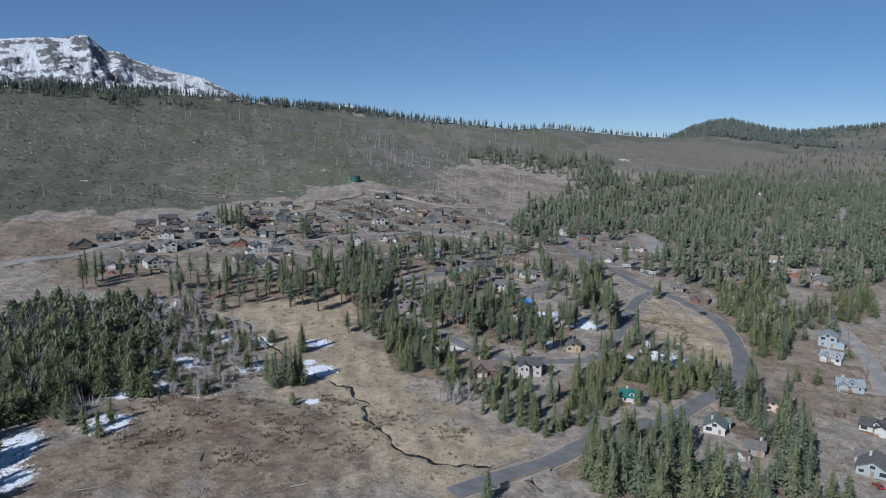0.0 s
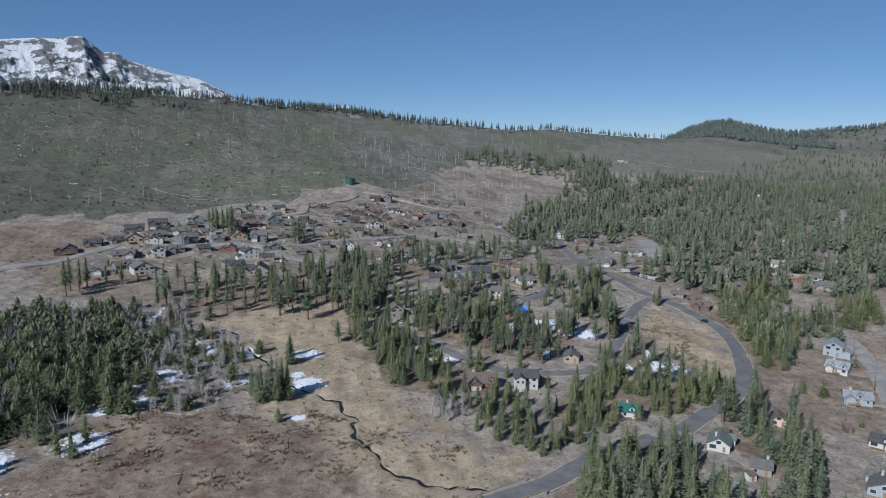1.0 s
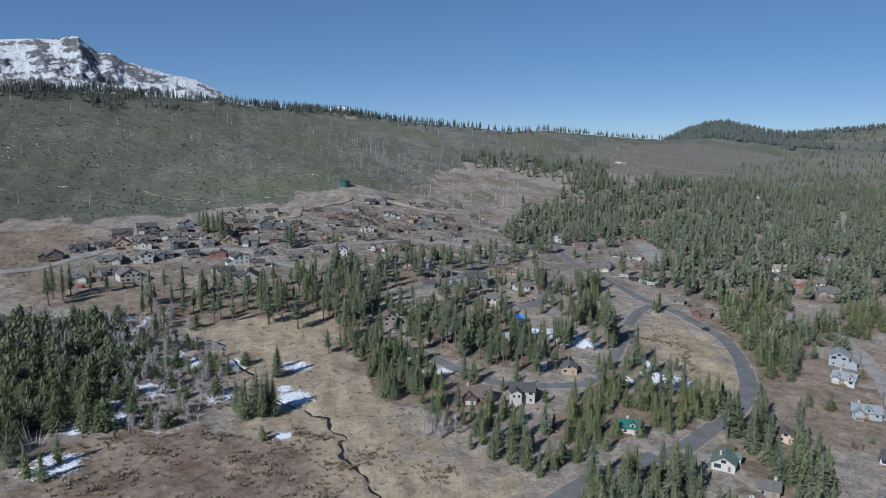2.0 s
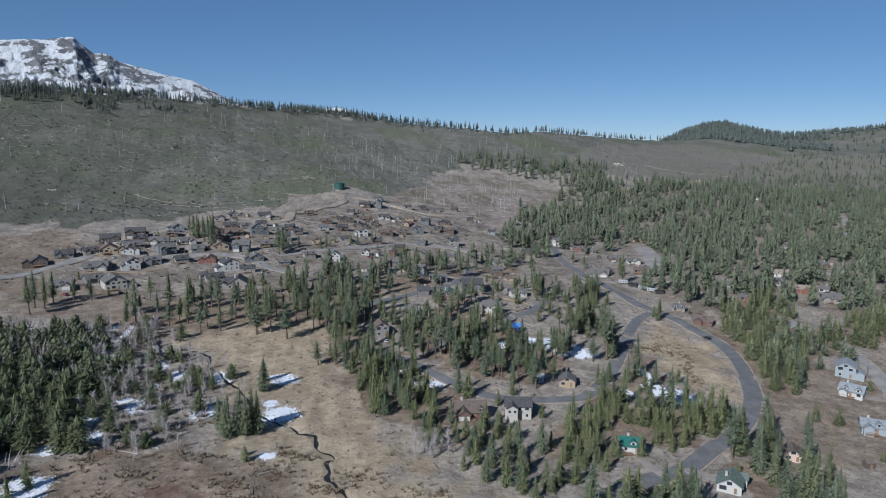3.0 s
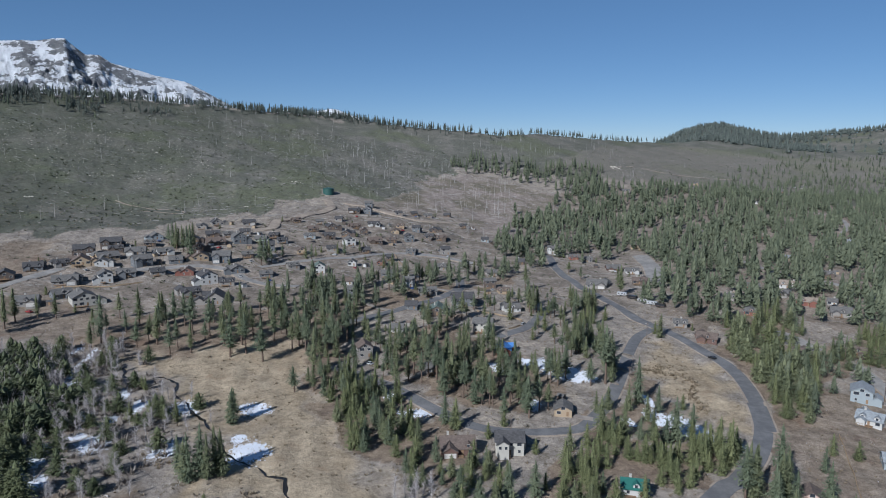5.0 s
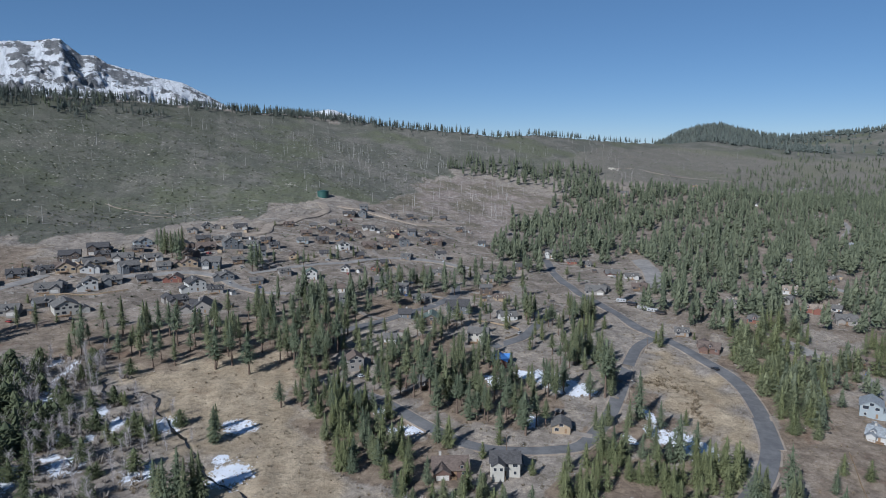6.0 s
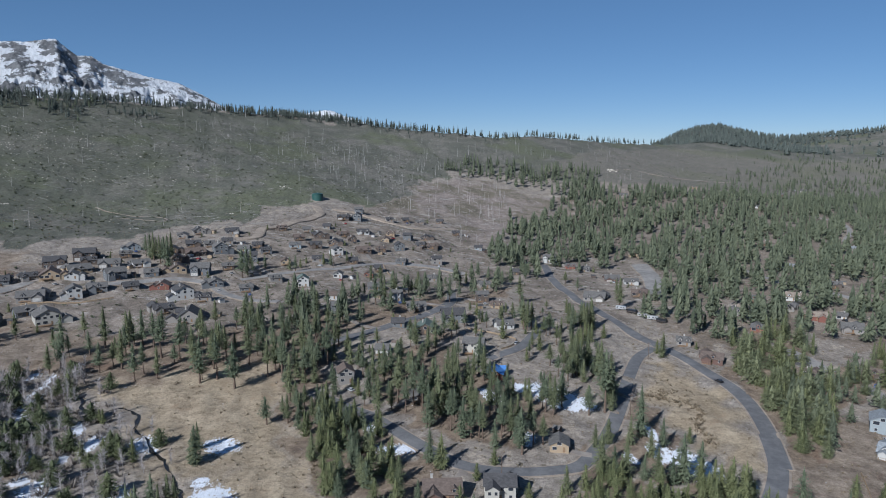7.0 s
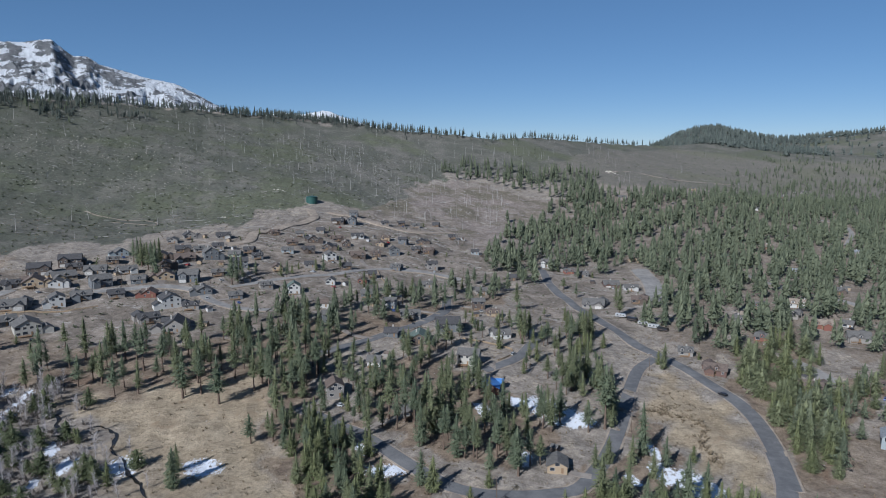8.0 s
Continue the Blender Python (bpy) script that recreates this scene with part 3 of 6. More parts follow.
F_GROVE = zone([
    (201.5, 425.5), (228, 436.3), (257.3, 436.6), (262.1, 429.7), (222, 372.4), (185.2, 359.9),
    (177.4, 371.1),
])
F_SHADE = zone([
    (-188.3, 219.9), (-163.3, 228.7), (-153.6, 219.3), (-136.9, 192.7), (-128.7, 176.2), (-152.5, 174.5),
])
F_FARSLOPE = zone([
    (1007.6, 2011.2), (1243.7, 1903.8), (1389.5, 1826.5), (1200.3, 1581.2), (957.7, 1470.5), (540.2, 1367.6),
    (732.9, 1681.2),
])
F_SLOPE = zone([
    (-1, 292.2), (20.5, 311.8), (46.2, 303.4), (57.2, 291.4), (77.2, 290.3), (72, 269.5),
    (46.4, 244.5), (34.6, 252.9), (17.4, 261.4), (1.4, 276.7),
])
F_WILLOW = zone([
    (-188.7, 414.2), (-154.3, 418), (-109.6, 355.3), (-94.7, 341.7), (-83.6, 303.1), (-89.9, 277.3),
    (-109.8, 264.4), (-138.2, 311.9), (-147, 344.2),
])
F_FARBELT = zone([
    (77.3, 651.1), (86.1, 793.4), (141.8, 989.1), (237.7, 1171.5), (300.5, 1208.1), (452.3, 1267.1),
    (1242, 1557.8), (381.8, 521.1), (283.9, 476.2), (249.6, 515.8), (178.7, 474.9), (174.5, 527.8),
    (196.4, 602.5), (236.5, 769.3), (190, 765), (160, 685.2), (146.3, 771.6), (122.2, 727.5),
    (98.4, 635.6),
])
F_BLOCK = zone([
    (43.4, 1223.7), (227.5, 1174.5), (283.2, 1154.4), (334.6, 1367.5), (202, 1317.2), (118.8, 1318.8),
])
F_VALLEYEND = zone([
    (278.3, 1153.1), (352.3, 1291.5), (522.3, 1328.7), (841.1, 1583.4), (1389.5, 1734.4), (1051.9, 1315.3),
    (255.4, 1056),
])
F_SLOPEGROVE = zone([
    (-591.7, 1083.9), (-495.7, 1265.3), (-471.4, 1200.8), (-522.1, 1082.6), (-577.4, 1056.4),
])
WOODED = [F_LEFT, F_BANK, F_CREST, F_NEARLOOP, F_CENTRE, F_MIDBELT, F_ROADSIDE, F_STREAM, F_FRONT, F_FRONT_EAST, F_EASTROW, F_EAST, F_FARBELT]
ground = build_ground()


# ---- roads, creek ----
def ribbon(name, line, width, material, lift, label, category, thick=0.3):
    """A strip that follows a line over the ground, with edges that go down into it."""
    d = np.gradient(line, axis=0)
    d /= np.linalg.norm(d, axis=1)[:, None] + 1e-9
    side = np.stack([-d[:, 1], d[:, 0]], 1)
    kernel = np.ones(7) / 7
    verts = []
    for off, down in ((-0.5, thick), (-0.5, 0.0), (-0.25, -0.03), (0.0, -0.05), (0.25, -0.03), (0.5, 0.0), (0.5, thick)):
        p = line + side * off * width
        level = np.convolve(np.pad(ground_height(p[:, 0], p[:, 1]), 3, mode="edge"), kernel, "valid")
        verts.append(np.column_stack([p, level + lift - down]))
    v = np.stack(verts, 1)
    X, Y, Z = v[..., 0], v[..., 1], v[..., 2]
    ob = grid_mesh(name, X, Y, Z, material, smooth=False)
    return tagged(ob, label, category, kind="structure")


STREETS = [(7.6, ROAD, 0.0), (6.4, ROAD, 0.0), (6.0, ROAD, 0.0), (6.6, ROAD, 0.1), (7.0, OLD_ROAD, 0.25), (7.0, OLD_ROAD, 0.4), (8.0, SHOULDER, 0.7), (7.0, SHOULDER, 0.7),
           (8.0, OLD_ROAD, 0.15), (7.5, OLD_ROAD, 0.0), (10.0, OLD_ROAD, 0.1), (16.0, OLD_ROAD, 0.35), (6.0, OLD_ROAD, 0.35), (6.0, OLD_ROAD, 0.7)]     # width, surface, height of the bed
for line, (width, mat, bed), label in zip(LINES, STREETS, ["dark grey asphalt road curving between dry fields"] + ["grey asphalt side street among the pines"] * 3 + ["pale worn asphalt village street"] * 2 + ["pale dirt road across the bare slope"] * 2 + ["pale worn asphalt village street"] * 6):
    ribbon("road_verge", line, width + 1.8, SHOULDER, 0.16 + bed, "strip of pale gravel beside the asphalt", "road verge", 0.3 + bed)
    ribbon("road", line, width, mat, 0.32 + bed, label, "road", 0.3 + bed)
ribbon("trail", smooth_line(TRACK, 8.0), 4.0, SHOULDER, 0.4, "pale dirt track across the far slope", "trail")
ribbon("trail", smooth_line(TRAIL, 3.0), 1.6, SHOULDER, 0.3, "pale dirt trail zigzagging through the brush", "trail")
creek_x = CREEK_LINE
d = np.gradient(creek_x, axis=0)
d /= np.linalg.norm(d, axis=1)[:, None]
side = np.stack([-d[:, 1], d[:, 0]], 1)
half = 0.34 + 0.16 * np.sin(np.arange(len(creek_x)) * 0.9) + 0.16 * np.sin(np.arange(len(creek_x)) * 0.23)
level = ground_height(creek_x[:, 0], creek_x[:, 1])
v = np.stack([np.column_stack([creek_x + side * half[:, None] * k, level + dz]) for k, dz in ((-1.5, -0.06), (-1, -0.14), (0, -0.16), (1, -0.14), (1.5, -0.06))], 1)
creek = grid_mesh("creek", v[..., 0], v[..., 1], v[..., 2], WATER)
tagged(creek, "narrow dark meandering creek through dry meadow grass", "creek", kind="structure")


# ---- mountain ----
def far_range(name, label, az_deg, tops, reach, depth, seed, steps, ribs, fields):
    """A rocky range seen across the valley: a crest line, ribs that run down from it, and snow in bowls and gullies."""
    az = np.radians(np.linspace(az_deg[0], az_deg[-1], steps[0]))
    A, U = np.meshgrid(az, np.linspace(-1.0, 0.35, steps[1]))
    top = np.interp(A, np.radians(az_deg), tops)
    rise = np.where(U < 0, (1 + U) ** 1.25, 1 - (U / 0.35) ** 2 * 0.5)
    D = reach + U * depth
    X, Y = D * np.sin(A), D * np.cos(A)
    slack = np.clip(-U * 3.5, 0, 1)
    B = np.degrees(A)
    Z = 60 + (top - 60) * rise
    for at, lean, wide, high in ribs:
        off = (B - at - lean * -U) / wide
        Z = Z + high * slack * np.exp(-np.abs(off) ** 1.3)
    rough = np.zeros_like(X)
    for i, (size, amp) in enumerate(((330, 1.0), (150, 0.55), (70, 0.3), (34, 0.14))):
        rough += amp * (1 - np.abs(wobble(X + 0.5 * Y, Y * 0.5, size, 1.4, seed + i))) * 0.5
    Z = Z + (rough - 0.5) * 36 * slack + wobble(X, Y, 24, 1.4, seed + 10)
    ob = grid_mesh(name, X, Y, Z, MOUNTAIN)
    streak = wobble(B * 40 + Z * 0.55, B * 9 - Z * 1.5, 120, 0.13, seed + 20) + wobble(B * 40 + Z * 0.55, B * 9 - Z * 1.5, 46, 0.10, seed + 21)
    cover = 0.42 + streak - 0.3 * (rough - 0.5) + 0.2 * np.exp(-((Z - top) / 14.0) ** 2)
    for at, level, half, deep, lean, amount in fields:
        off = B - at - lean * (level - Z) / 100.0
        cover = cover + amount * np.exp(-(off / half) ** 2 - ((Z - level) / deep) ** 2)
    store(ob, "snow", cover)
    return tagged(ob, label, "mountain", kind="structure")


MOUNTAIN = mountain_material()
PEAK_RIBS = [(-27.0, 3.5, 0.8, 24), (-29.4, 3.0, 0.8, 24), (-25.1, 3.0, 0.6, 14), (-31.6, -1.5, 0.9, 24), (-22.6, 4.5, 0.6, 14), (-20.0, 4.5, 0.7, 10)]     # azimuth, lean, width, height
PEAK_SNOW = [
    (-30.6, 560, 0.55, 70, 0.9, 0.33), (-29.4, 630, 0.5, 22, 0.0, 0.24), (-30.3, 480, 0.5, 50, 0.5, 0.27), (-26.3, 610, 0.3, 20, 0.3, 0.27), (-27.7, 560, 0.25, 60, 1.5, 0.21),
    (-25.1, 545, 0.4, 18, 0.4, 0.24), (-21.0, 470, 2.2, 70, 0.0, 0.10), (-18.0, 410, 1.4, 50, 0.0, 0.10), (-32.0, 560, 0.6, 50, 0.6, 0.18),
    (-30.9, 610, 0.3, 22, 0.0, -0.24), (-29.0, 600, 0.35, 30, 0.3, -0.27), (-28.8, 500, 0.45, 55, 0.2, -0.27), (-27.4, 620, 0.5, 26, 0.4, -0.27), (-26.1, 575, 0.8, 30, 1.2, -0.30),
    (-27.9, 520, 0.3, 24, 0.2, -0.21), (-24.5, 560, 0.4, 26, 0.6, -0.30), (-25.5, 500, 0.5, 26, 0.8, -0.18), (-23.2, 500, 0.4, 20, 0.6, -0.18), (-20.2, 470, 0.4, 14, 1.5, -0.21),
]     # azimuth, height, half width, half depth, lean, more or less snow
far_range("mountain", "steep grey rock mountain streaked with white snow", [-62, -52, -44, -32.8, -30.9, -29.4, -28.55, -27.5, -26.72, -26.36, -25.44, -25.07, -24.52, -23.82, -22.14, -20.8, -18.83, -17.44, -15.8, -13.7],
          [500, 560, 600, 616, 634, 645, 646, 662, 669, 643, 589, 594, 590, 554, 523, 494, 468, 418, 350, 279], 4150, 1500, 21, (620, 120), PEAK_RIBS, PEAK_SNOW)
far_range("far_peak", "distant snowy peak just above the wooded crest", [-16, -13.5, -12.2, -11.4, -10.4, -9.6, -8.6, -8.0, -7.4, -6.6, -5, -3],
          [250, 306, 332, 347, 331, 329, 343, 353, 346, 318, 274, 230], 4600, 700, 51, (120, 40), [], [(-9.0, 330, 4.0, 60, 0.0, 0.15)])


# ---- trees ----
def clump_mesh(roots, tips, wide, tall, under=True):
    """Leafy boughs: each a flattened, tapered body from root to tip. Returns vertices and triangles."""
    axis = tips - roots
    n = len(roots)
    flat = np.stack([-axis[:, 1], axis[:, 0], np.zeros(n)], 1)
    flat /= np.linalg.norm(flat, axis=1)[:, None] + 1e-6
    mid = roots + axis * 0.62
    up = np.zeros((n, 3))
    up[:, 2] = 1
    v = np.stack([roots, mid + flat * wide[:, None], mid - flat * wide[:, None], tips, mid + up * tall[:, None], mid - up * tall[:, None] * 0.7], 1)
    f = np.array([[0, 1, 4], [1, 3, 4], [3, 2, 4], [2, 0, 4], [3, 1, 5], [2, 3, 5]])
    if not under:
        v, f = v[:, :5], f[:4]
    return v.reshape(-1, 3), (np.arange(n)[:, None, None] * v.shape[1] + f[None]).reshape(-1, 3)


def spray_mesh(centre, axis, length, wide, fold):
    """Needle sprays: each a leaf folded along its middle. Returns vertices and triangles."""
    n = len(centre)
    side = np.stack([-axis[:, 1], axis[:, 0], np.zeros(n)], 1)
    side /= np.linalg.norm(side, axis=1)[:, None] + 1e-6
    half = axis * length[:, None] * 0.5
    low = np.zeros((n, 3))
    low[:, 2] = -fold
    across = side * wide[:, None]
    v = np.stack([centre - half, centre + across + low, centre + half, centre - across + low * 0.6], 1)
    f = np.array([[0, 1, 2], [0, 2, 3]])
    return v.reshape(-1, 3), (np.arange(n)[:, None, None] * 4 + f[None]).reshape(-1, 3)


def crown_arrays(r, height, radius, bare, sprays, power=0.9, size=0.27, core=0.46, tiers=15, slim=(0.13, 0.26)):
    """A conifer's needle sprays, set in uneven drooping whorls round a dense middle, and its leading shoot."""
    whorl = (np.arange(tiers) + r.uniform(-0.35, 0.35, tiers)) / tiers
    strong = r.uniform(0.72, 1.18, tiers)
    pick = np.minimum(tiers - 1, (tiers * r.beta(1.0, 1.4, sprays)).astype(int))
    a = r.uniform(0, 6.2832, sprays)
    t = np.clip(whorl[pick] + r.normal(0, 0.22 / tiers, sprays), 0.0, 0.99)
    lobes = strong[pick] * (1 + 0.22 * np.sin(a * 2 + pick * 1.7) + 0.16 * np.sin(a * 3 - pick * 2.3 + r.uniform(0, 6)))
    taper = np.minimum(1.0, 1.1 * (1 - t) ** power + 0.03) * np.minimum(1, 0.5 + t * 2.4)
    out = 0.30 + 0.74 * r.uniform(0, 1, sprays) ** 0.7
    reach = radius * taper * lobes * out
    z = height * (bare + (0.95 - bare) * t) - radius * taper * 0.34 * out ** 1.5
    centre = np.column_stack([np.cos(a) * reach, np.sin(a) * reach, z])
    drop = r.normal(-0.30, 0.25, sprays) + 0.8 * t ** 2
    turn = a + r.normal(0, 0.42, sprays)
    axis = np.column_stack([np.cos(turn) * np.cos(drop), np.sin(turn) * np.cos(drop), np.sin(drop)])
    length = radius * size * (0.5 + 0.75 * taper) * r.uniform(0.7, 1.4, sprays) + 0.012 * height
    wide = length * r.uniform(*slim, sprays)
    v, f = spray_mesh(centre, axis, length, wide, wide * r.uniform(0.0, 0.9, sprays))
    n, ring = 6, np.arange(6) * 2 * np.pi / 6
    levels = ((0.0, 0.30), (0.14, 0.85), (0.45, 0.72 * 0.55 ** power + 0.12), (0.75, 0.95 * 0.25 ** power))
    rows = [np.column_stack([np.cos(ring + k) * radius * core * w * s, np.sin(ring + k) * radius * core * w * s, np.full(n, height * (bare + (0.97 - bare) * u))])
            for k, (u, w) in enumerate(levels) for s in (r.uniform(0.8, 1.2, n),)]
    k, i, j = len(v), np.arange(n), (np.arange(n) + 1) % n
    v = np.vstack([v, *rows, [[0, 0, height]]])
    for b in range(3):
        f = np.vstack([f, np.stack([k + b * n + i, k + b * n + j, k + b * n + n + j], 1), np.stack([k + b * n + i, k + b * n + n + j, k + b * n + n + i], 1)])
    return v, np.vstack([f, np.stack([k + 3 * n + i, k + 3 * n + j, np.full(n, k + 4 * n)], 1)])


def trunk_arrays(r, height, thick, sides=6, steps=5):
    t = np.linspace(0, 1, steps)
    a = np.arange(sides) * 2 * np.pi / sides
    bend = np.cumsum(r.normal(0, 0.004 * height, (steps, 2)), 0)
    rad = thick * (1 - 0.93 * t) * np.where(t == 0, 1.35, 1.0)
    ring = np.stack([np.cos(a), np.sin(a)], 1)
    v = np.concatenate([np.column_stack([ring * rr + b, np.full(sides, z)]) for rr, b, z in zip(rad, bend, t * height * 0.97 - 0.6)])
    i = np.arange(sides)
    f = [np.stack([k * sides + i, k * sides + (i + 1) % sides, (k + 1) * sides + (i + 1) % sides, (k + 1) * sides + i], 1) for k in range(steps - 1)]
    return v, np.concatenate(f)


def make_tree(name, seed, height, radius, bare, boughs, needles, label, category="tree", power=0.9):
    r = np.random.RandomState(seed)
    tree = new(name)
    tagged(tree, label, category)
    v, f = trunk_arrays(r, height, height * 0.016 + 0.06)
    trunk = quad_mesh("trunk", v, f, BARK)
    trunk.parent = tree
    v, f = crown_arrays(r, height, radius, bare, boughs, power=power)
    crown = quad_mesh("crown", v, f, needles, smooth=False)
    crown.parent = tree
    return tree


TALL = [make_tree("pine_tree", 100 + i, 24, 3.1 + 0.45 * (i % 3), 0.20 + 0.07 * (i % 4), 540, NEEDLES[i % 2], "tall dark green pine with a bare lower trunk on dry ground", "pine", 0.55 + 0.06 * (i % 3)) for i in range(8)]
FIR = [make_tree("fir_tree", 200 + i, 20, 3.15 + 0.4 * (i % 3), 0.06, 580, NEEDLES[(i + 1) % 2], "dense dark green fir with boughs almost to the ground", "fir", 0.74) for i in range(6)]
YOUNG = [make_tree("young_pine", 300 + i, 12, 2.6 + 0.35 * (i % 2), 0.04, 440, NEEDLES[2], "bushy yellow-green young pine on dry soil", "pine", 0.56) for i in range(5)]
ROUND = [make_tree("lodgepole_pine", 350 + i, 13, 4.3 + 0.5 * (i % 2), 0.06, 560, ROUND_NEEDLES, "round-topped dark green lodgepole pine near the meadow", "pine", 0.42) for i in range(5)]
BROAD = [make_tree("broad_pine", 380 + i, 13, 4.0 + 0.4 * (i % 2), 0.06, 500, NEEDLES[2 * (i == 1)], "broad full-crowned green pine beside the road", "pine", 0.44) for i in range(4)]
USED = set()


def put_copy(thing, m):
    """A copy at the pose and size m, whatever size the first one has."""
    return copy_thing(thing, m @ Matrix.Diagonal((1 / thing.scale.x, 1 / thing.scale.y, 1 / thing.scale.z, 1)))


def plant(kinds, x, y, height, r, group=""):
    kind = kinds[r.randint(len(kinds))]
    native = {id(k): 24 for k in TALL} | {id(k): 20 for k in FIR} | {id(k): 12 for k in YOUNG} | {id(k): 13 for k in ROUND + BROAD}
    s = height / native[id(kind)]
    wide = s ** 0.7 * r.uniform(0.9, 1.15)
    z = float(ground_height(x, y))
    m = pose(x, y, z, r.uniform(-1.5, 1.5), r.uniform(-1.5, 1.5), r.uniform(0, 360)) @ Matrix.Diagonal((wide, wide, s, 1))
    if id(kind) in USED:
        tree = put_copy(kind, m)
    else:
        USED.add(id(kind))
        tree, kind.matrix_basis = kind, m
    if group:
        tree["group"] = group
    return tree


DITCH = [
    (121.8, 406.7), (130.4, 404.7), (136.9, 401.2), (142.3, 395.2), (140.8, 385.4), (136.0, 377.7), (136.1, 368.1), (135.1, 358.3),
]
T_BANK = [
    (-232.4, 436.5, 24.0), (-226.3, 435.5, 24.0), (-227.9, 422.7, 24.0), (-227.7, 447.7, 21.1), (-217.8, 452.8, 14.5), (-208.6, 455.2, 16.3),
    (-171.4, 431.7, 24.0), (-173.6, 459.6, 16.8), (-157.2, 448.4, 24.0), (-145.4, 450.1, 21.7), (-137.1, 448.3, 22.9), (-131.7, 449.4, 20.6),
    (-122.5, 435.5, 24.0), (-113.0, 435.2, 20.6), (-101.5, 422.9, 23.2), (-93.6, 407.5, 24.0), (-86.8, 412.0, 24.0), (-75.9, 403.1, 24.0),
    (-76.3, 430.9, 24.0), (-77.0, 458.4, 24.0), (-87.8, 468.3, 24.0), (-64.7, 438.1, 24.0), (-56.4, 418.2, 24.0), (-47.8, 392.7, 24.0),
    (-50.4, 441.6, 24.0), (-43.9, 429.6, 24.0), (-36.4, 435.3, 24.0), (-34.2, 462.5, 24.0),
]
T_MEADOW = [
    (-71.2, 332.4, 16.4), (-118.7, 361.9, 7.2), (-112.5, 331.2, 9.3), (-105, 333.4, 9.2), (-99, 333.1, 7.5), (-94.1, 332.8, 10),
    (-140.2, 241.4, 13.5), (-131, 235.9, 10.9), (-124.8, 233.8, 10.6), (-125.4, 244.9, 10.6), (-72.9, 286.1, 18.2), (-69.7, 288.5, 20.9),
    (-65.6, 292.5, 19.1), (-78.3, 292, 14.6), (-61.6, 267.9, 6.3), (-121, 364.2, 6.4), (-73.4, 343.5, 11.8),
]
T_VILLAGE = [
    (-123.8, 598.8, 23.9), (-202.6, 632.2, 24.3), (-193, 621, 23), (-186.8, 619.1, 23.8), (-187, 628.7, 23.8), (-116.8, 603.5, 14.8),
    (92.5, 427, 20.9), (97.4, 386.5, 30.9), (104.5, 422.6, 23), (101.4, 392.1, 15.8), (89.1, 383.4, 14.6), (69.7, 385.1, 18),
    (72.9, 382.7, 19.2), (78.2, 390.8, 15.2), (63, 390.2, 15.7), (53.5, 346.7, 20.8), (41.9, 338.4, 7.1), (44.3, 446.3, 14.7),
    (106.5, 510.2, 19.7), (113.2, 508.7, 20.3), (121, 512, 21.6), (75.8, 503.4, 20), (81.4, 506.6, 18.4), (203.1, 569.1, 24.4),
    (150.7, 464.4, 14.5), (154.8, 569.2, 24.4),
]
T_LOOP = [
    (167.1, 554.5, 15.8), (-74.7, 286.5, 15.8), (-66.9, 287.1, 18), (-63.2, 291.6, 18.3), (-71.5, 333, 15.7), (-63.2, 272, 4),
    (4.7, 292.2, 11), (20.8, 281, 12.6), (27.2, 274, 12.3), (37.4, 278.2, 16.7), (46.9, 282.5, 14.8), (51.6, 313.5, 6.7),
    (34.2, 326.7, 7.4), (161.7, 306.2, 11.5), (173.4, 320.8, 9.7), (181.4, 316.5, 9.1), (180, 350.3, 12), (124.9, 286.4, 20.6),
    (126.3, 275.1, 19.8), (127.6, 264.6, 16.8), (128.8, 299.1, 16.1), (14.1, 202.7, 11.5), (37.4, 266, 12.1), (24.1, 260.5, 10.3),
    (56.9, 243.3, 20.1), (85, 282.1, 10.2), (82.3, 214.3, 25.1), (73.8, 209.5, 21.5), (89.4, 207.3, 22.1), (97, 211.3, 17.7),
    (103.1, 210.1, 16.7), (59.8, 211.8, 24.7), (64.3, 208.7, 22.5), (70.2, 216.2, 21.7), (48.5, 218, 15.3), (51.8, 211.1, 19.8),
    (54.4, 206.2, 18.4), (68.3, 200.8, 19.9), (81.3, 201.8, 14.3), (104.5, 205.2, 15.4), (120.8, 206.4, 12.5), (127.6, 208.5, 13.6),
    (131.4, 205.5, 14.4), (124.5, 224.4, 25.8), (130.8, 230.8, 23.3), (115.3, 219.9, 18.3), (115.8, 211, 24.5),
]     # x, y, height of trees that stand out
T_ROADSIDE = [
    (107.1, 364.3, 24.0), (113.3, 354.6, 13.5), (111.8, 328.5, 20.8), (90.9, 329.9, 19.1), (87.6, 333.7, 12.1), (82.4, 332.7, 17.5),
    (84.7, 352.8, 11.5), (97.3, 328.5, 11.1), (102.5, 328.5, 14.9), (107.4, 326.3, 12.3), (119.2, 329.3, 17.9), (100.3, 355.7, 14.0),
    (105.8, 346.5, 13.1), (126.6, 360.4, 7.7), (124.3, 329.1, 9.9), (91.0, 356.8, 12.2), (73.4, 321.1, 10.8), (66.3, 319.0, 12.0),
]
T_YELLOW = [
    (124.8, 315.2, 18.0), (126.1, 308.8, 20.2), (123.3, 320.8, 12.8), (135.8, 321.5, 6.3), (117.5, 316.4, 9.5), (111.2, 309.9, 9.8),
    (107.0, 311.3, 10.0), (100.6, 307.9, 10.4), (132.3, 317.8, 13.2),
]
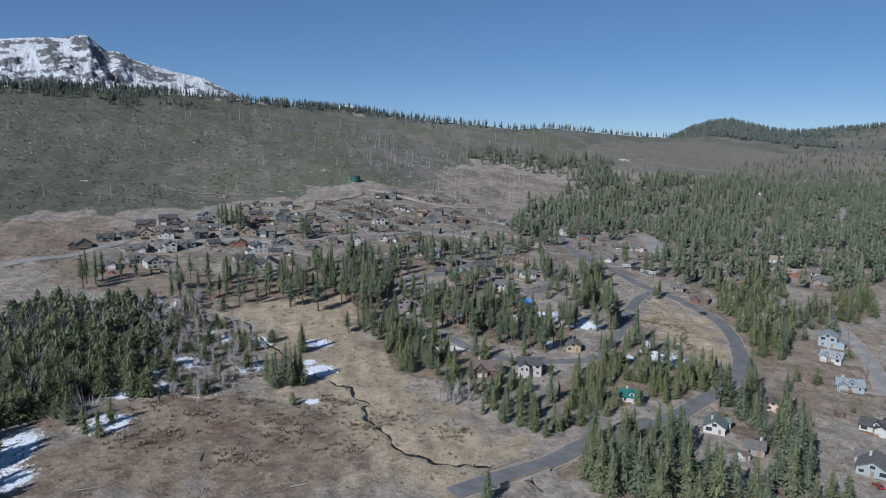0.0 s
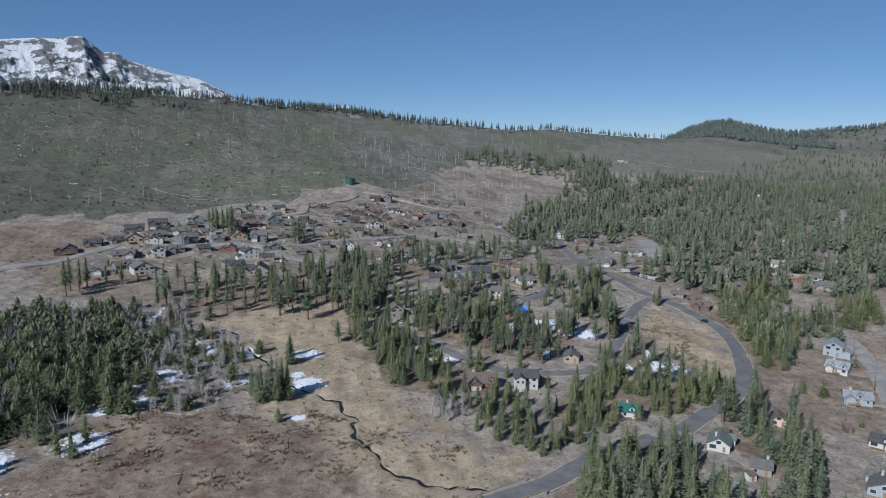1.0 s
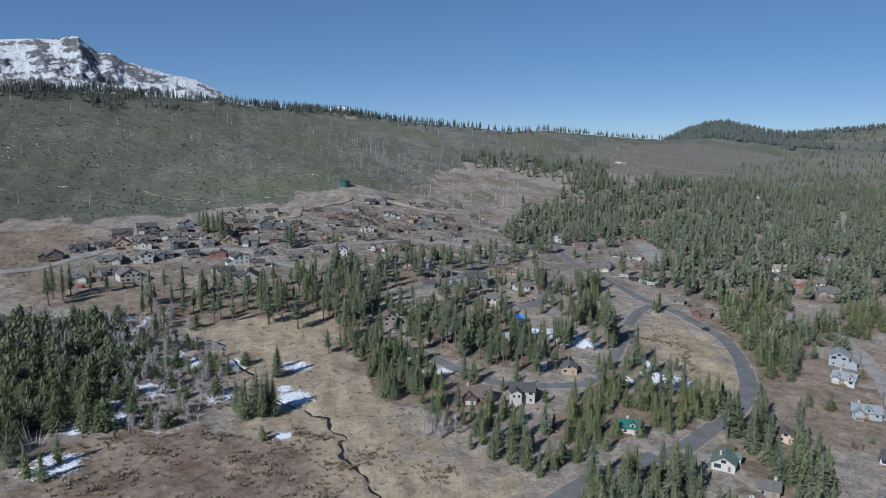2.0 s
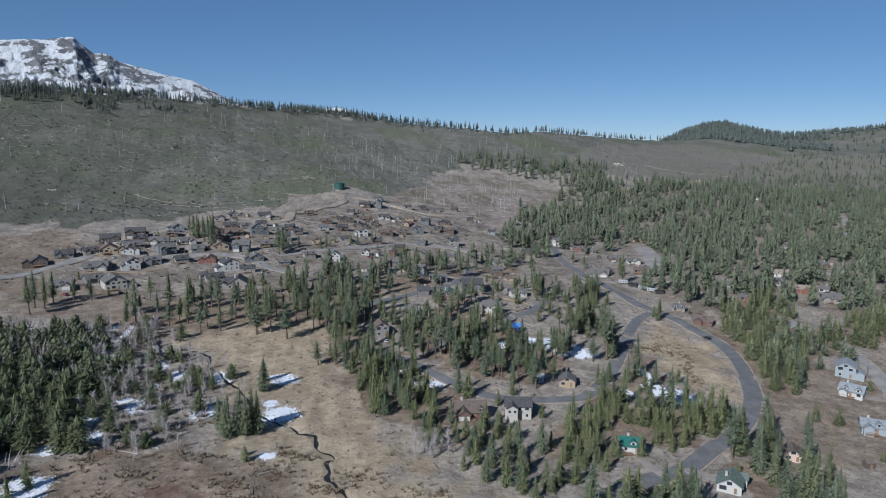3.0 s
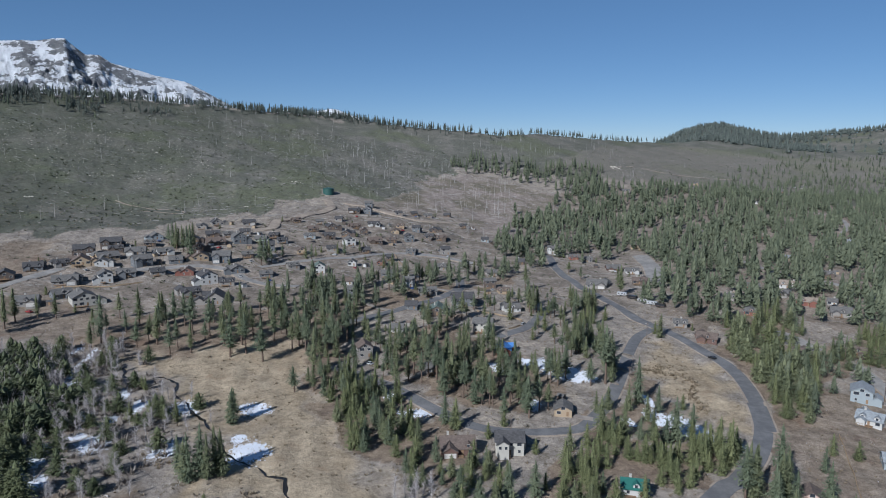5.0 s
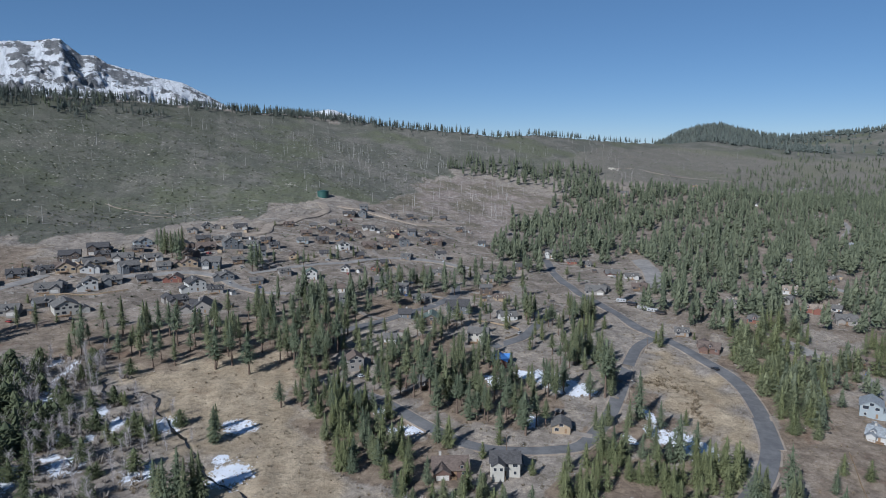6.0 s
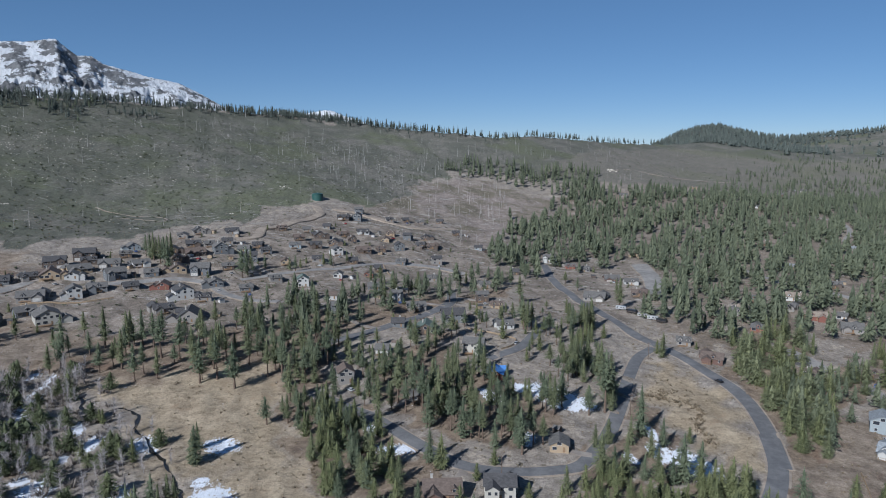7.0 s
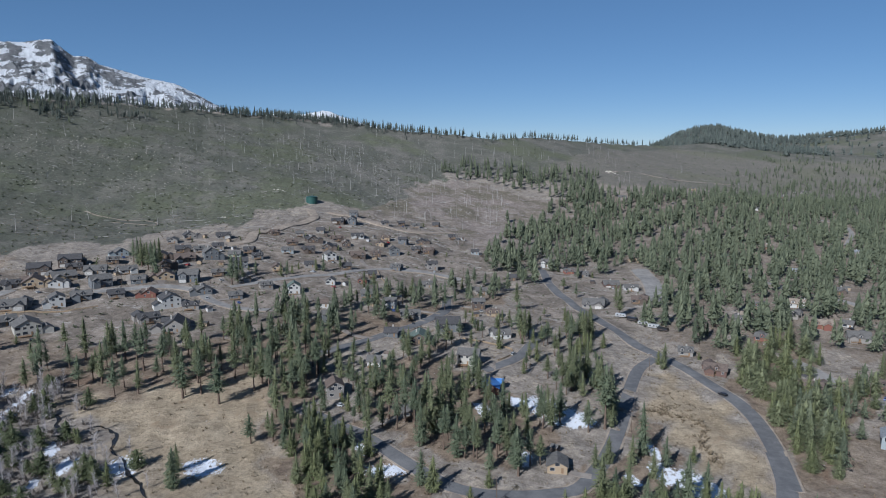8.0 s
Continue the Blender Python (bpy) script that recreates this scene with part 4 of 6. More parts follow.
T_JUNCTION = [
    (100.8, 395.9, 21.8), (105.0, 425.5, 17.0), (100.5, 387.6, 16.3), (104.6, 431.8, 19.0), (101.8, 441.8, 21.8), (93.2, 432.7, 23.0),
    (92.7, 441.4, 21.1), (79.2, 395.8, 18.2), (74.1, 397.6, 15.8), (71.5, 401.9, 12.9), (92.1, 397.2, 9.1), (103.1, 410.1, 13.5),
    (105.1, 401.1, 18.4),
]
T_STREET = [
    (-19.5, 546.0, 22.0), (-13.3, 547.5, 22.0), (-7.8, 573.5, 16.6), (-1.3, 578.4, 18.1), (1.7, 582.4, 18.2), (8.9, 583.6, 20.1),
    (13.5, 589.5, 11.5), (31.6, 567.7, 22.0), (41.7, 621.8, 13.2), (47.3, 634.0, 11.0), (49.9, 601.8, 13.2), (-27.2, 601.9, 16.9),
    (-19.9, 603.5, 16.1), (30.1, 479.1, 19.3), (42.6, 428.2, 19.7), (44.3, 418.6, 19.9), (76.8, 514.8, 22.0), (77.8, 500.1, 22.0),
    (82.9, 573.8, 22.0), (91.4, 496.8, 14.7), (89.5, 507.8, 10.3), (82.4, 495.6, 9.6),
]
T_CENTRE = [
    (9.4, 392.3, 22.4), (13.7, 384.1, 24.0), (18.3, 392.7, 24.0), (21.4, 381.5, 24.0), (24.4, 385.2, 24.0), (30.1, 392.5, 24.0),
    (34.9, 398.0, 21.3), (43.7, 380.9, 18.0), (35.4, 377.6, 21.2), (49.2, 392.1, 12.9), (53.2, 393.3, 20.7), (56.8, 402.7, 9.9),
    (62.0, 396.6, 12.7), (-10.4, 406.3, 23.2), (-4.9, 424.1, 12.3), (2.4, 393.6, 24.0), (6.3, 424.4, 14.3), (-5.8, 377.2, 20.0),
    (-0.4, 386.3, 14.7), (16.3, 369.1, 21.0), (25.8, 365.9, 19.4), (30.8, 359.8, 19.1), (37.6, 360.3, 17.7),
]
T_COURT = [
    (114.1, 504.5, 20.8), (129.1, 548.6, 13.8), (132.3, 654.2, 11.9), (135.7, 622.6, 12.3), (160.1, 596.2, 17.4), (149.1, 461.4, 12.2),
    (148.8, 469.0, 8.7), (173.2, 570.5, 11.7), (47.0, 360.3, 16.9), (53.9, 351.6, 17.3), (51.1, 360.9, 19.1), (59.5, 354.0, 16.1),
    (61.9, 378.4, 14.4), (105.4, 496.2, 21.0), (94.7, 429.0, 20.1), (198.5, 579.6, 12.3), (43.3, 351.1, 13.3), (63.6, 354.7, 13.4),
]
T_CLUMP = [
    (-211.4, 638.9, 18.9), (-207.3, 636.8, 22.3), (-207.3, 649.4, 14.2), (-185.4, 610.4, 25.1), (-180.7, 604.6, 26.3), (-199.1, 641.3, 15.5),
    (-204.0, 635.6, 19.8), (-127.6, 613.2, 20.1), (-123.2, 610.4, 23.8), (-123.2, 623.2, 16.5), (-94.6, 631.1, 11.4), (-88.2, 621.7, 14.6),
    (-87.4, 638.2, 8.5), (-70.6, 652.2, 10.2), (-64.6, 652.2, 13.8), (-52.7, 664.3, 13.0), (-112.9, 626.3, 12.2),
]
H_VILLAGE = [
    (-208.9, 486.8, 31, 18.6, 2, 'gable', 'stucco', 'slate'), (-238.2, 523.5, 32, 22, 1, 'eave', 'grey', 'slate'), (-217.1, 535.3, 29, 11.5, 2, 'gable', 'white', 'slate'),
    (-207.1, 547.1, 27, 15.8, 1, 'eave', 'bluegrey', 'slate'), (-250, 568.6, 30, 17.8, 1, 'gable', 'tan', 'brown'), (-261.9, 598, 30, 20.8, 2, 'eave', 'brown', 'dark'),
    (-252.2, 623.1, 28, 22, 2, 'eave', 'brown', 'dark'), (-239.4, 587, 28, 22, 1, 'eave', 'tan', 'slate'), (-224.3, 603.9, 26, 20.8, 1, 'eave', 'grey', 'slate'),
    (-236.2, 571.5, 29, 11.5, 1, 'gable', 'white', 'slate'), (-207.9, 575.2, 26, 18.3, 2, 'eave', 'bluegrey', 'slate'), (-204.1, 610.6, 24, 16.6, 1, 'eave', 'white', 'slate'),
    (-229.7, 657.6, 24, 13.1, 1, 'gable', 'sky', 'slate'), (-168, 559.6, 22, 11.5, 1, 'gable', 'red', 'brown'),
]
H_VILLAGE_EAST = [
    (-148.8, 542.8, 21, 15.7, 2, 'gable', 'white', 'dark'), (-132.4, 535.7, 19, 12.3, 1, 'eave', 'grey', 'dark'), (-129.4, 500.1, 21, 19.4, 1, 'gable', 'grey', 'dark'),
    (-149.6, 509.8, 23, 16.7, 1, 'eave', 'grey', 'dark'), (-173.6, 602.3, 21, 15.9, 1, 'gable', 'tan', 'brown'), (-155.3, 600.7, 19, 18.5, 2, 'eave', 'bluegrey', 'slate'),
    (-136.3, 572.9, 18, 13.2, 1, 'gable', 'bluegrey', 'slate'), (-182.2, 627, 21, 12.1, 1, 'gable', 'brown', 'brown'), (-188.1, 683.4, 20, 16.4, 1, 'eave', 'brown', 'dark'),
    (-201, 737.4, 19, 14.4, 1, 'gable', 'grey', 'dark'), (-176.9, 653.5, 20, 22, 1, 'eave', 'brown', 'brown'), (-159.9, 665.9, 18, 14.6, 2, 'gable', 'bluegrey', 'slate'),
    (-169.8, 737.5, 17, 16.4, 1, 'eave', 'grey', 'dark'), (-130.2, 646.3, 15, 15.9, 2, 'eave', 'bluegrey', 'dark'),
]
H_SLOPE = [
    (-113.1, 568.2, 16, 11.4, 1, 'eave', 'bluegrey', 'slate'), (-143.3, 678.2, 16, 12.9, 1, 'eave', 'green', 'slate'), (-128.8, 768.1, 13, 10.2, 1, 'eave', 'brown', 'brown'),
    (-105.5, 731.8, 11, 12.8, 1, 'eave', 'brown', 'brown'), (-102.9, 700.1, 12, 12.2, 1, 'eave', 'sky', 'slate'), (-86.6, 711.8, 10, 13.3, 1, 'eave', 'brown', 'dark'),
    (-89.5, 751.4, 10, 13, 1, 'gable', 'brown', 'dark'), (-72.6, 734.1, 8, 12.7, 1, 'gable', 'brown', 'dark'), (-64.8, 692.2, 8, 10.9, 2, 'gable', 'white', 'slate'),
    (-88.7, 796.7, 9, 9.3, 1, 'eave', 'grey', 'dark'), (-68.5, 772.3, 8, 14, 1, 'eave', 'brown', 'brown'), (-43.4, 714.2, 6, 17.4, 1, 'eave', 'brown', 'brown'),
    (-78.3, 850.3, 7, 17.5, 1, 'eave', 'brown', 'dark'), (-65.8, 897.1, 6, 11.9, 2, 'eave', 'bluegrey', 'slate'),
]
H_RIDGE = [
    (-50.9, 790.7, 6, 16, 1, 'eave', 'white', 'dark'), (-28.3, 871.8, 4, 10.2, 1, 'eave', 'grey', 'dark'), (-10.6, 893.4, 2, 9.2, 1, 'eave', 'brown', 'dark'),
    (-26.8, 772, 4, 10, 1, 'gable', 'tan', 'brown'), (-5.2, 790.9, 2, 10.3, 2, 'eave', 'bluegrey', 'dark'), (-11.6, 742.7, 3, 10.6, 2, 'gable', 'bluegrey', 'dark'),
    (-27.7, 729.5, 4, 10.5, 1, 'eave', 'brown', 'brown'), (13.6, 808.9, 1, 12.9, 1, 'gable', 'brown', 'dark'), (20.6, 766.5, 0, 14.3, 1, 'eave', 'brown', 'brown'),
    (30.5, 916.3, -1, 9.5, 1, 'eave', 'brown', 'dark'), (23.9, 703.1, 0, 11, 2, 'eave', 'grey', 'dark'), (-31.4, 632.5, 6, 8, 1, 'gable', 'red', 'brown'),
    (-25.4, 652.4, 5, 7.4, 1, 'eave', 'brown', 'dark'), (19.3, 640.1, 0, 9.9, 1, 'eave', 'grey', 'slate'),
]
H_BELT = [
    (-53.9, 615.4, 8, 7.8, 1, 'gable', 'white', 'slate'), (-75.7, 583.5, 11, 10.7, 2, 'gable', 'white', 'green'), (-50.5, 554.7, 9, 8.5, 1, 'eave', 'white', 'brown'),
    (-41.4, 519.2, 8, 11.4, 2, 'eave', 'bluegrey', 'slate'), (8.1, 541.5, 2, 17, 1, 'eave', 'grey', 'slate'), (-2.1, 499.9, 3, 9.5, 1, 'eave', 'bluegrey', 'dark'),
    (14.9, 493.5, 1, 15.8, 1, 'gable', 'brown', 'green'), (32.2, 515.7, -2, 20.3, 2, 'eave', 'bluegrey', 'dark'), (55.8, 580.7, -4, 11.3, 2, 'eave', 'brown', 'slate'),
    (64.6, 558.1, -6, 10.1, 1, 'eave', 'tan', 'brown'), (64.5, 506.7, -6, 13.8, 1, 'eave', 'white', 'slate'), (42.1, 459.4, -4, 15.3, 2, 'eave', 'stucco', 'slate'),
    (-25.1, 417.9, 8, 9.4, 2, 'gable', 'grey', 'brown'),
]
H_LOOP = [
    (50.5, 423.5, -5, 10.1, 1, 'gable', 'red', 'blue'), (-8.9, 455.4, 5, 7.9, 1, 'eave', 'white', 'slate'), (10.6, 399, 2, 6.5, 1, 'eave', 'grey', 'slate'),
    (69.7, 352.3, -11, 9.2, 1, 'gable', 'tan', 'slate'), (41.7, 316, -7, 14.5, 2, 'eave', 'stucco', 'dark'), (21.2, 316.5, -2, 18.1, 1, 'eave', 'redbrown', 'brown'),
    (82.9, 287.9, -17, 11.5, 1, 'eave', 'white', 'teal'), (110.5, 262, -23, 10, 1, 'gable', 'white', 'green'), (118.9, 245, -26, 8.3, 1, 'eave', 'grey', 'slate'),
    (89.2, 224.6, -22, 7.5, 1, 'eave', 'grey', 'green'), (145.8, 287.5, -27, 7.3, 1, 'gable', 'pink', 'brown'),
]
H_EAST = [
    (219.6, 376.2, -33, 11.8, 2, 'gable', 'sky', 'pale'), (208.6, 351.9, -34, 13.5, 1, 'eave', 'white', 'pale'), (194.7, 312.6, -32, 15.2, 1, 'eave', 'sky', 'pale'),
    (179.6, 267.5, -34, 14.6, 1, 'eave', 'white', 'dark'), (157.1, 233, -34, 13.3, 1, 'gable', 'sky', 'slate'), (171.1, 487.3, -22, 9.9, 1, 'eave', 'grey', 'slate'),
    (177.2, 459.3, -24, 15.4, 1, 'eave', 'redbrown', 'brown'), (264.1, 586.4, -27, 10.9, 1, 'eave', 'red', 'slate'), (240.4, 558, -26, 8.5, 1, 'eave', 'tan', 'tan'),
    (297.3, 595.4, -29, 17.1, 1, 'eave', 'white', 'tan'), (283, 540.4, -31, 16.3, 1, 'eave', 'red', 'tan'), (276.1, 565.5, -29, 13.3, 1, 'eave', 'grey', 'slate'),
    (303.2, 543.8, -33, 7.1, 1, 'eave', 'white', 'slate'),
]
H_WOODS = [
    (135.3, 747.9, -10, 15.3, 2, 'eave', 'white', 'slate'), (151.7, 726.5, -12, 10.7, 1, 'eave', 'red', 'slate'), (160.4, 708.5, -13, 12.5, 1, 'eave', 'grey', 'slate'),
    (177.8, 677.3, -15, 17.9, 1, 'eave', 'redbrown', 'slate'), (144, 598.9, -14, 22, 1, 'eave', 'grey', 'slate'), (189.1, 657.4, -17, 15.5, 1, 'eave', 'white', 'slate'),
    (182.1, 611.8, -18, 15.3, 1, 'eave', 'brown', 'brown'), (217.4, 435.7, -31, 14, 1, 'eave', 'brown', 'brown'), (290.9, 513.8, -33, 17.4, 1, 'eave', 'grey', 'slate'),
    (227.3, 508.5, -27, 10.1, 1, 'eave', 'red', 'slate'), (231.1, 792.8, -17, 9.6, 1, 'gable', 'tan', 'tan'), (254.9, 436.2, -35, 12.6, 1, 'eave', 'brown', 'brown'),
    (68, 783.3, -4, 9.1, 1, 'eave', 'sky', 'dark'), (111.6, 801.3, -7, 8.2, 1, 'eave', 'sky', 'slate'),
]     # x, y, turn, width, storeys, side that faces the valley, wall, roof
H_MORE = [
    (-262.9, 564.9, 31, 13.5, 1, 'eave', 'grey', 'dark'), (-241.7, 607.8, 27, 14.2, 1, 'eave', 'brown', 'dark'), (-224.3, 632.1, 25, 10.7, 1, 'eave', 'brown', 'slate'),
    (-196.6, 657.8, 21, 11.8, 1, 'gable', 'brown', 'dark'), (-174.6, 683, 19, 11.2, 1, 'eave', 'grey', 'slate'), (-162.4, 696.5, 17, 11.3, 1, 'eave', 'grey', 'dark'),
    (-207.6, 714, 20, 10.8, 1, 'gable', 'grey', 'slate'), (-135.7, 695.5, 15, 10.2, 1, 'eave', 'brown', 'dark'), (-105.9, 774.6, 11, 9.1, 1, 'eave', 'grey', 'slate'),
    (-22.6, 796, 4, 10.4, 1, 'eave', 'tan', 'brown'), (9, 763.8, 1, 11, 1, 'eave', 'brown', 'dark'), (6.4, 900.7, 1, 10.6, 1, 'eave', 'grey', 'slate'),
    (47.8, 854.2, -2, 10, 1, 'eave', 'brown', 'dark'), (-58.3, 756.1, 7, 9.8, 1, 'gable', 'brown', 'brown'), (-227.2, 496.7, 32, 15.6, 1, 'eave', 'bluegrey', 'slate'),
    (-186.7, 587.1, 23, 12.3, 1, 'eave', 'bluegrey', 'slate'), (-188.5, 554.8, 25, 12.5, 1, 'eave', 'grey', 'dark'), (-139.7, 617.6, 17, 10.8, 1, 'eave', 'brown', 'slate'),
    (-122.5, 670.5, 14, 10.7, 1, 'eave', 'bluegrey', 'dark'), (-98.1, 594.1, 14, 11, 1, 'eave', 'grey', 'slate'), (-101, 646.6, 13, 9.3, 1, 'gable', 'tan', 'brown'),
    (-76.7, 657.6, 10, 10.3, 1, 'eave', 'grey', 'dark'), (-48.4, 669.2, 7, 9.5, 1, 'eave', 'brown', 'dark'), (-7.5, 684.5, 3, 10.7, 1, 'eave', 'bluegrey', 'slate'),
    (-23.5, 586.5, 5, 11.4, 1, 'eave', 'bluegrey', 'slate'), (-6.3, 567.3, 3, 11, 2, 'eave', 'white', 'slate'), (61.8, 631.1, -5, 10.7, 1, 'eave', 'grey', 'slate'),
    (92.4, 679.1, -7, 9.7, 1, 'eave', 'brown', 'dark'), (232.6, 550, -25, 11.4, 1, 'eave', 'grey', 'slate'), (358.4, 645.3, -31, 13.3, 1, 'eave', 'brown', 'slate'),
    (369.5, 731.2, -28, 12.4, 1, 'eave', 'grey', 'pale'), (351.8, 913.7, -22, 13.5, 1, 'eave', 'tan', 'slate'), (412.9, 878.2, -26, 13.4, 1, 'eave', 'redbrown', 'tan'),
    (506.3, 851.5, -32, 13.7, 1, 'eave', 'grey', 'pale'), (337, 994.8, -19, 12.9, 1, 'eave', 'white', 'slate'), (559.4, 1022.4, -30, 14.5, 1, 'eave', 'tan', 'slate'),
]
H_WEST = [
    (-276.8, 554.0, 27, 17.0, 1, 'eave', 'bluegrey', 'dark'), (-239.2, 479.3, 27, 19.0, 1, 'eave', 'grey', 'slate'), (-282.0, 528.7, 28, 15.0, 1, 'gable', 'brown', 'dark'), (-63.4, 859.1, 4, 12.0, 2, 'gable', 'bluegrey', 'dark'),
]
H_FAR = [
    (332.2, 1188.6, -16, 16.8, 1, 'eave', 'grey', 'slate'), (467.2, 1294, -21, 16.8, 1, 'eave', 'grey', 'slate'), (503.9, 1337, -21, 15.3, 1, 'eave', 'tan', 'slate'),
    (635.4, 1316.2, -27, 22, 1, 'eave', 'tan', 'tan'), (684.4, 1366.8, -28, 18.9, 1, 'eave', 'brown', 'slate'), (557.5, 1191.8, -26, 14.1, 1, 'eave', 'white', 'slate'),
    (573.2, 1316.1, -25, 15.4, 1, 'eave', 'grey', 'dark'), (773.6, 1454.6, -29, 17.9, 1, 'eave', 'grey', 'slate'),
]
HOUSES = [*H_VILLAGE, *H_VILLAGE_EAST, *H_SLOPE, *H_RIDGE, *H_BELT, *H_LOOP, *H_EAST, *H_WOODS, *H_MORE, *H_WEST, *H_FAR]
taken = [(h[0], h[1], 0.55 * h[3] + 3.0) for h in HOUSES]


def scatter(where, gap, seed, limit=100000, clear=True, road_gap=5.5, keep=1.0, patchy=0.5, patch=45):
    """Uneven, spaced places inside an outline, clear of roads, creek and houses."""
    r = np.random.RandomState(seed)
    lo, hi = where.poly.min(0), where.poly.max(0)
    step = gap
    gx, gy = np.meshgrid(np.arange(lo[0], hi[0], step), np.arange(lo[1], hi[1], step))
    x = (gx + r.uniform(-0.75, 0.75, gx.shape) * step).ravel()
    y = (gy + r.uniform(-0.75, 0.75, gy.shape) * step).ravel()
    rag = 4.0 if hi[1] < 700 else 16.0
    ok = where(x + wobble(x, y, 9 * rag, rag, seed + 1) + r.normal(0, 0.5 * rag, x.shape), y + wobble(x, y, 9 * rag, rag, seed + 2) + r.normal(0, 0.5 * rag, x.shape)) & (r.uniform(0, 1, x.shape) < keep * (0.8 + patchy * wobble(x, y, patch, 1.0, seed)))
    x, y = x[ok], y[ok]
    if clear:
        ok = np.ones(x.shape, bool)
        for line in LINES:
            ok &= distance_to(line, x, y) > road_gap
        ok &= distance_to(CREEK_LINE, x, y) > 2.5
        for hx, hy, hr in taken:
            ok &= (x - hx) ** 2 + (y - hy) ** 2 > hr * hr
        x, y = x[ok], y[ok]
    order = r.permutation(len(x))[:limit]
    return np.column_stack([x[order], y[order]]), r


for spots, kinds, group in ((T_BANK, TALL, "pines on the bank"), (T_MEADOW, FIR[1:], "trees in the meadow"), (T_VILLAGE, TALL, "pines in the village"), (T_LOOP, FIR, "firs by the loop road"),
                             (T_ROADSIDE, FIR, "firs by the loop road"), (T_YELLOW, YOUNG, "young pines by the road"), (T_JUNCTION, TALL[:2] + FIR, "trees by the junction"),
                             (T_CLUMP, TALL[:2] + FIR[:3], "pines in the village"), (T_STREET, TALL, "pines along the street"), (T_CENTRE, TALL + FIR[:2], "pines inside the loop road"), (T_COURT, TALL[:4] + FIR[:3], "trees round the court")):
    r = np.random.RandomState(len(spots))
    for x, y, h in spots:
        plant(kinds if h > 11 else YOUNG, x, y, h, r, group)

for where, gap, low, high, kinds, keep, group in (
        (F_LEFT, 5.4, 8, 13, ROUND, 1.05, "dense wood beside the meadow"),
        (F_CORNER, 6.5, 8, 14, ROUND, 1.0, "dense wood beside the meadow"),
        (F_SHADE, 6.5, 14, 20, FIR, 1.0, "trees beside the snowy clearing"),
        (F_BANK, 10.0, 10, 22, TALL, 0.42, "pines on the bank"),
        (F_CREST, 7.4, 8, 15, FIR + YOUNG, 0.9, "trees above the meadow"),
        (F_LOOPWIDE, 11.0, 6, 14, TALL + YOUNG[:1], 0.22, "pines inside the loop road"),
        (F_MIX, 8.5, 8, 17, TALL[:4] + FIR[:2], 0.65, "trees above the meadow"),
        (F_NEARLOOP, 6.8, 8, 15, FIR + YOUNG, 0.95, "trees by the loop road"),
        (F_CENTRE, 9.5, 10, 20, TALL, 0.32, "pines inside the loop road"),
        (F_STREAM, 5.4, 7, 12.5, YOUNG, 1.0, "young pines by the road"),
        (F_FRONT, 6.2, 12, 19, YOUNG[:2] + FIR, 1.0, "pines by the bridge"),
        (F_FRONT_EAST, 8.0, 16, 26, FIR + TALL[:2], 1.0, "firs round the white house"),
        (F_FRONT_SOUTH, 6.5, 15, 22, FIR, 0.9, "firs round the white house"),
        (F_EASTROW, 8.2, 15, 24, FIR, 0.9, "firs between the lots"),
        (F_SLOPE, 7.0, 6, 12, FIR + YOUNG, 0.6, "young trees below the houses"),
        (F_YARDS, 9.0, 8, 15, FIR + YOUNG, 0.4, "trees by the loop road"),
        (F_EAST, 6.6, 8, 17, BROAD + BROAD + YOUNG + FIR[:2], 0.9, "pines east of the road")):
    places, r = scatter(where, gap, int(gap * 10) + len(group))
    if where is F_LEFT:
        order = np.argsort(places[:, 1])
        LEFT_REST = places[order[120:]]
        places = places[order[:120]]
    for x, y in places:
        plant(kinds, float(x), float(y), r.uniform(low, high), r, group)


def joined_trees(name, label, places, r, low, high, boughs, category="woodland", radius=0.27, bare=0.12, stems=True, power=0.9, needles=FAR_NEEDLES):
    """Far trees, too many to count, in one mesh."""
    variants = [crown_arrays(np.random.RandomState(900 + i), 1.0, radius * (0.85 + 0.1 * i), bare + 0.05 * (i % 3), boughs, power=power, size=1.9 / boughs ** 0.4, core=0.56, tiers=max(5, min(13, boughs // 7)), slim=(0.2, 0.4)) for i in range(7)]
    vs, fs, base = [], [], 0
    z = ground_height(places[:, 0], places[:, 1])
    for i, (x, y) in enumerate(places):
        v, f = variants[r.randint(7)]
        h, a = r.uniform(low, high), r.uniform(0, 6.28)
        c, s, w = math.cos(a), math.sin(a), h ** 0.75 * 2.1 ** 0.5 * r.uniform(0.9, 1.2)
        vs.append(np.column_stack([(v[:, 0] * c - v[:, 1] * s) * w + x, (v[:, 0] * s + v[:, 1] * c) * w + y, v[:, 2] * h + z[i]]))
        fs.append(f + base)
        base += len(v)
        if stems:
            k = 0.012 * h
            vs.append(np.array([[x - k, y - k, z[i] - 0.5], [x + k, y - k, z[i] - 0.5], [x, y + k, z[i] - 0.5], [x, y, z[i] + h * 0.6]]))
            fs.append(np.array([[0, 1, 3], [1, 2, 3], [2, 0, 3]]) + base)
            base += 4
    ob = quad_mesh(name, np.concatenate(vs), np.concatenate(fs), needles, smooth=False)
    return tagged(ob, label, category, kind="stuff")


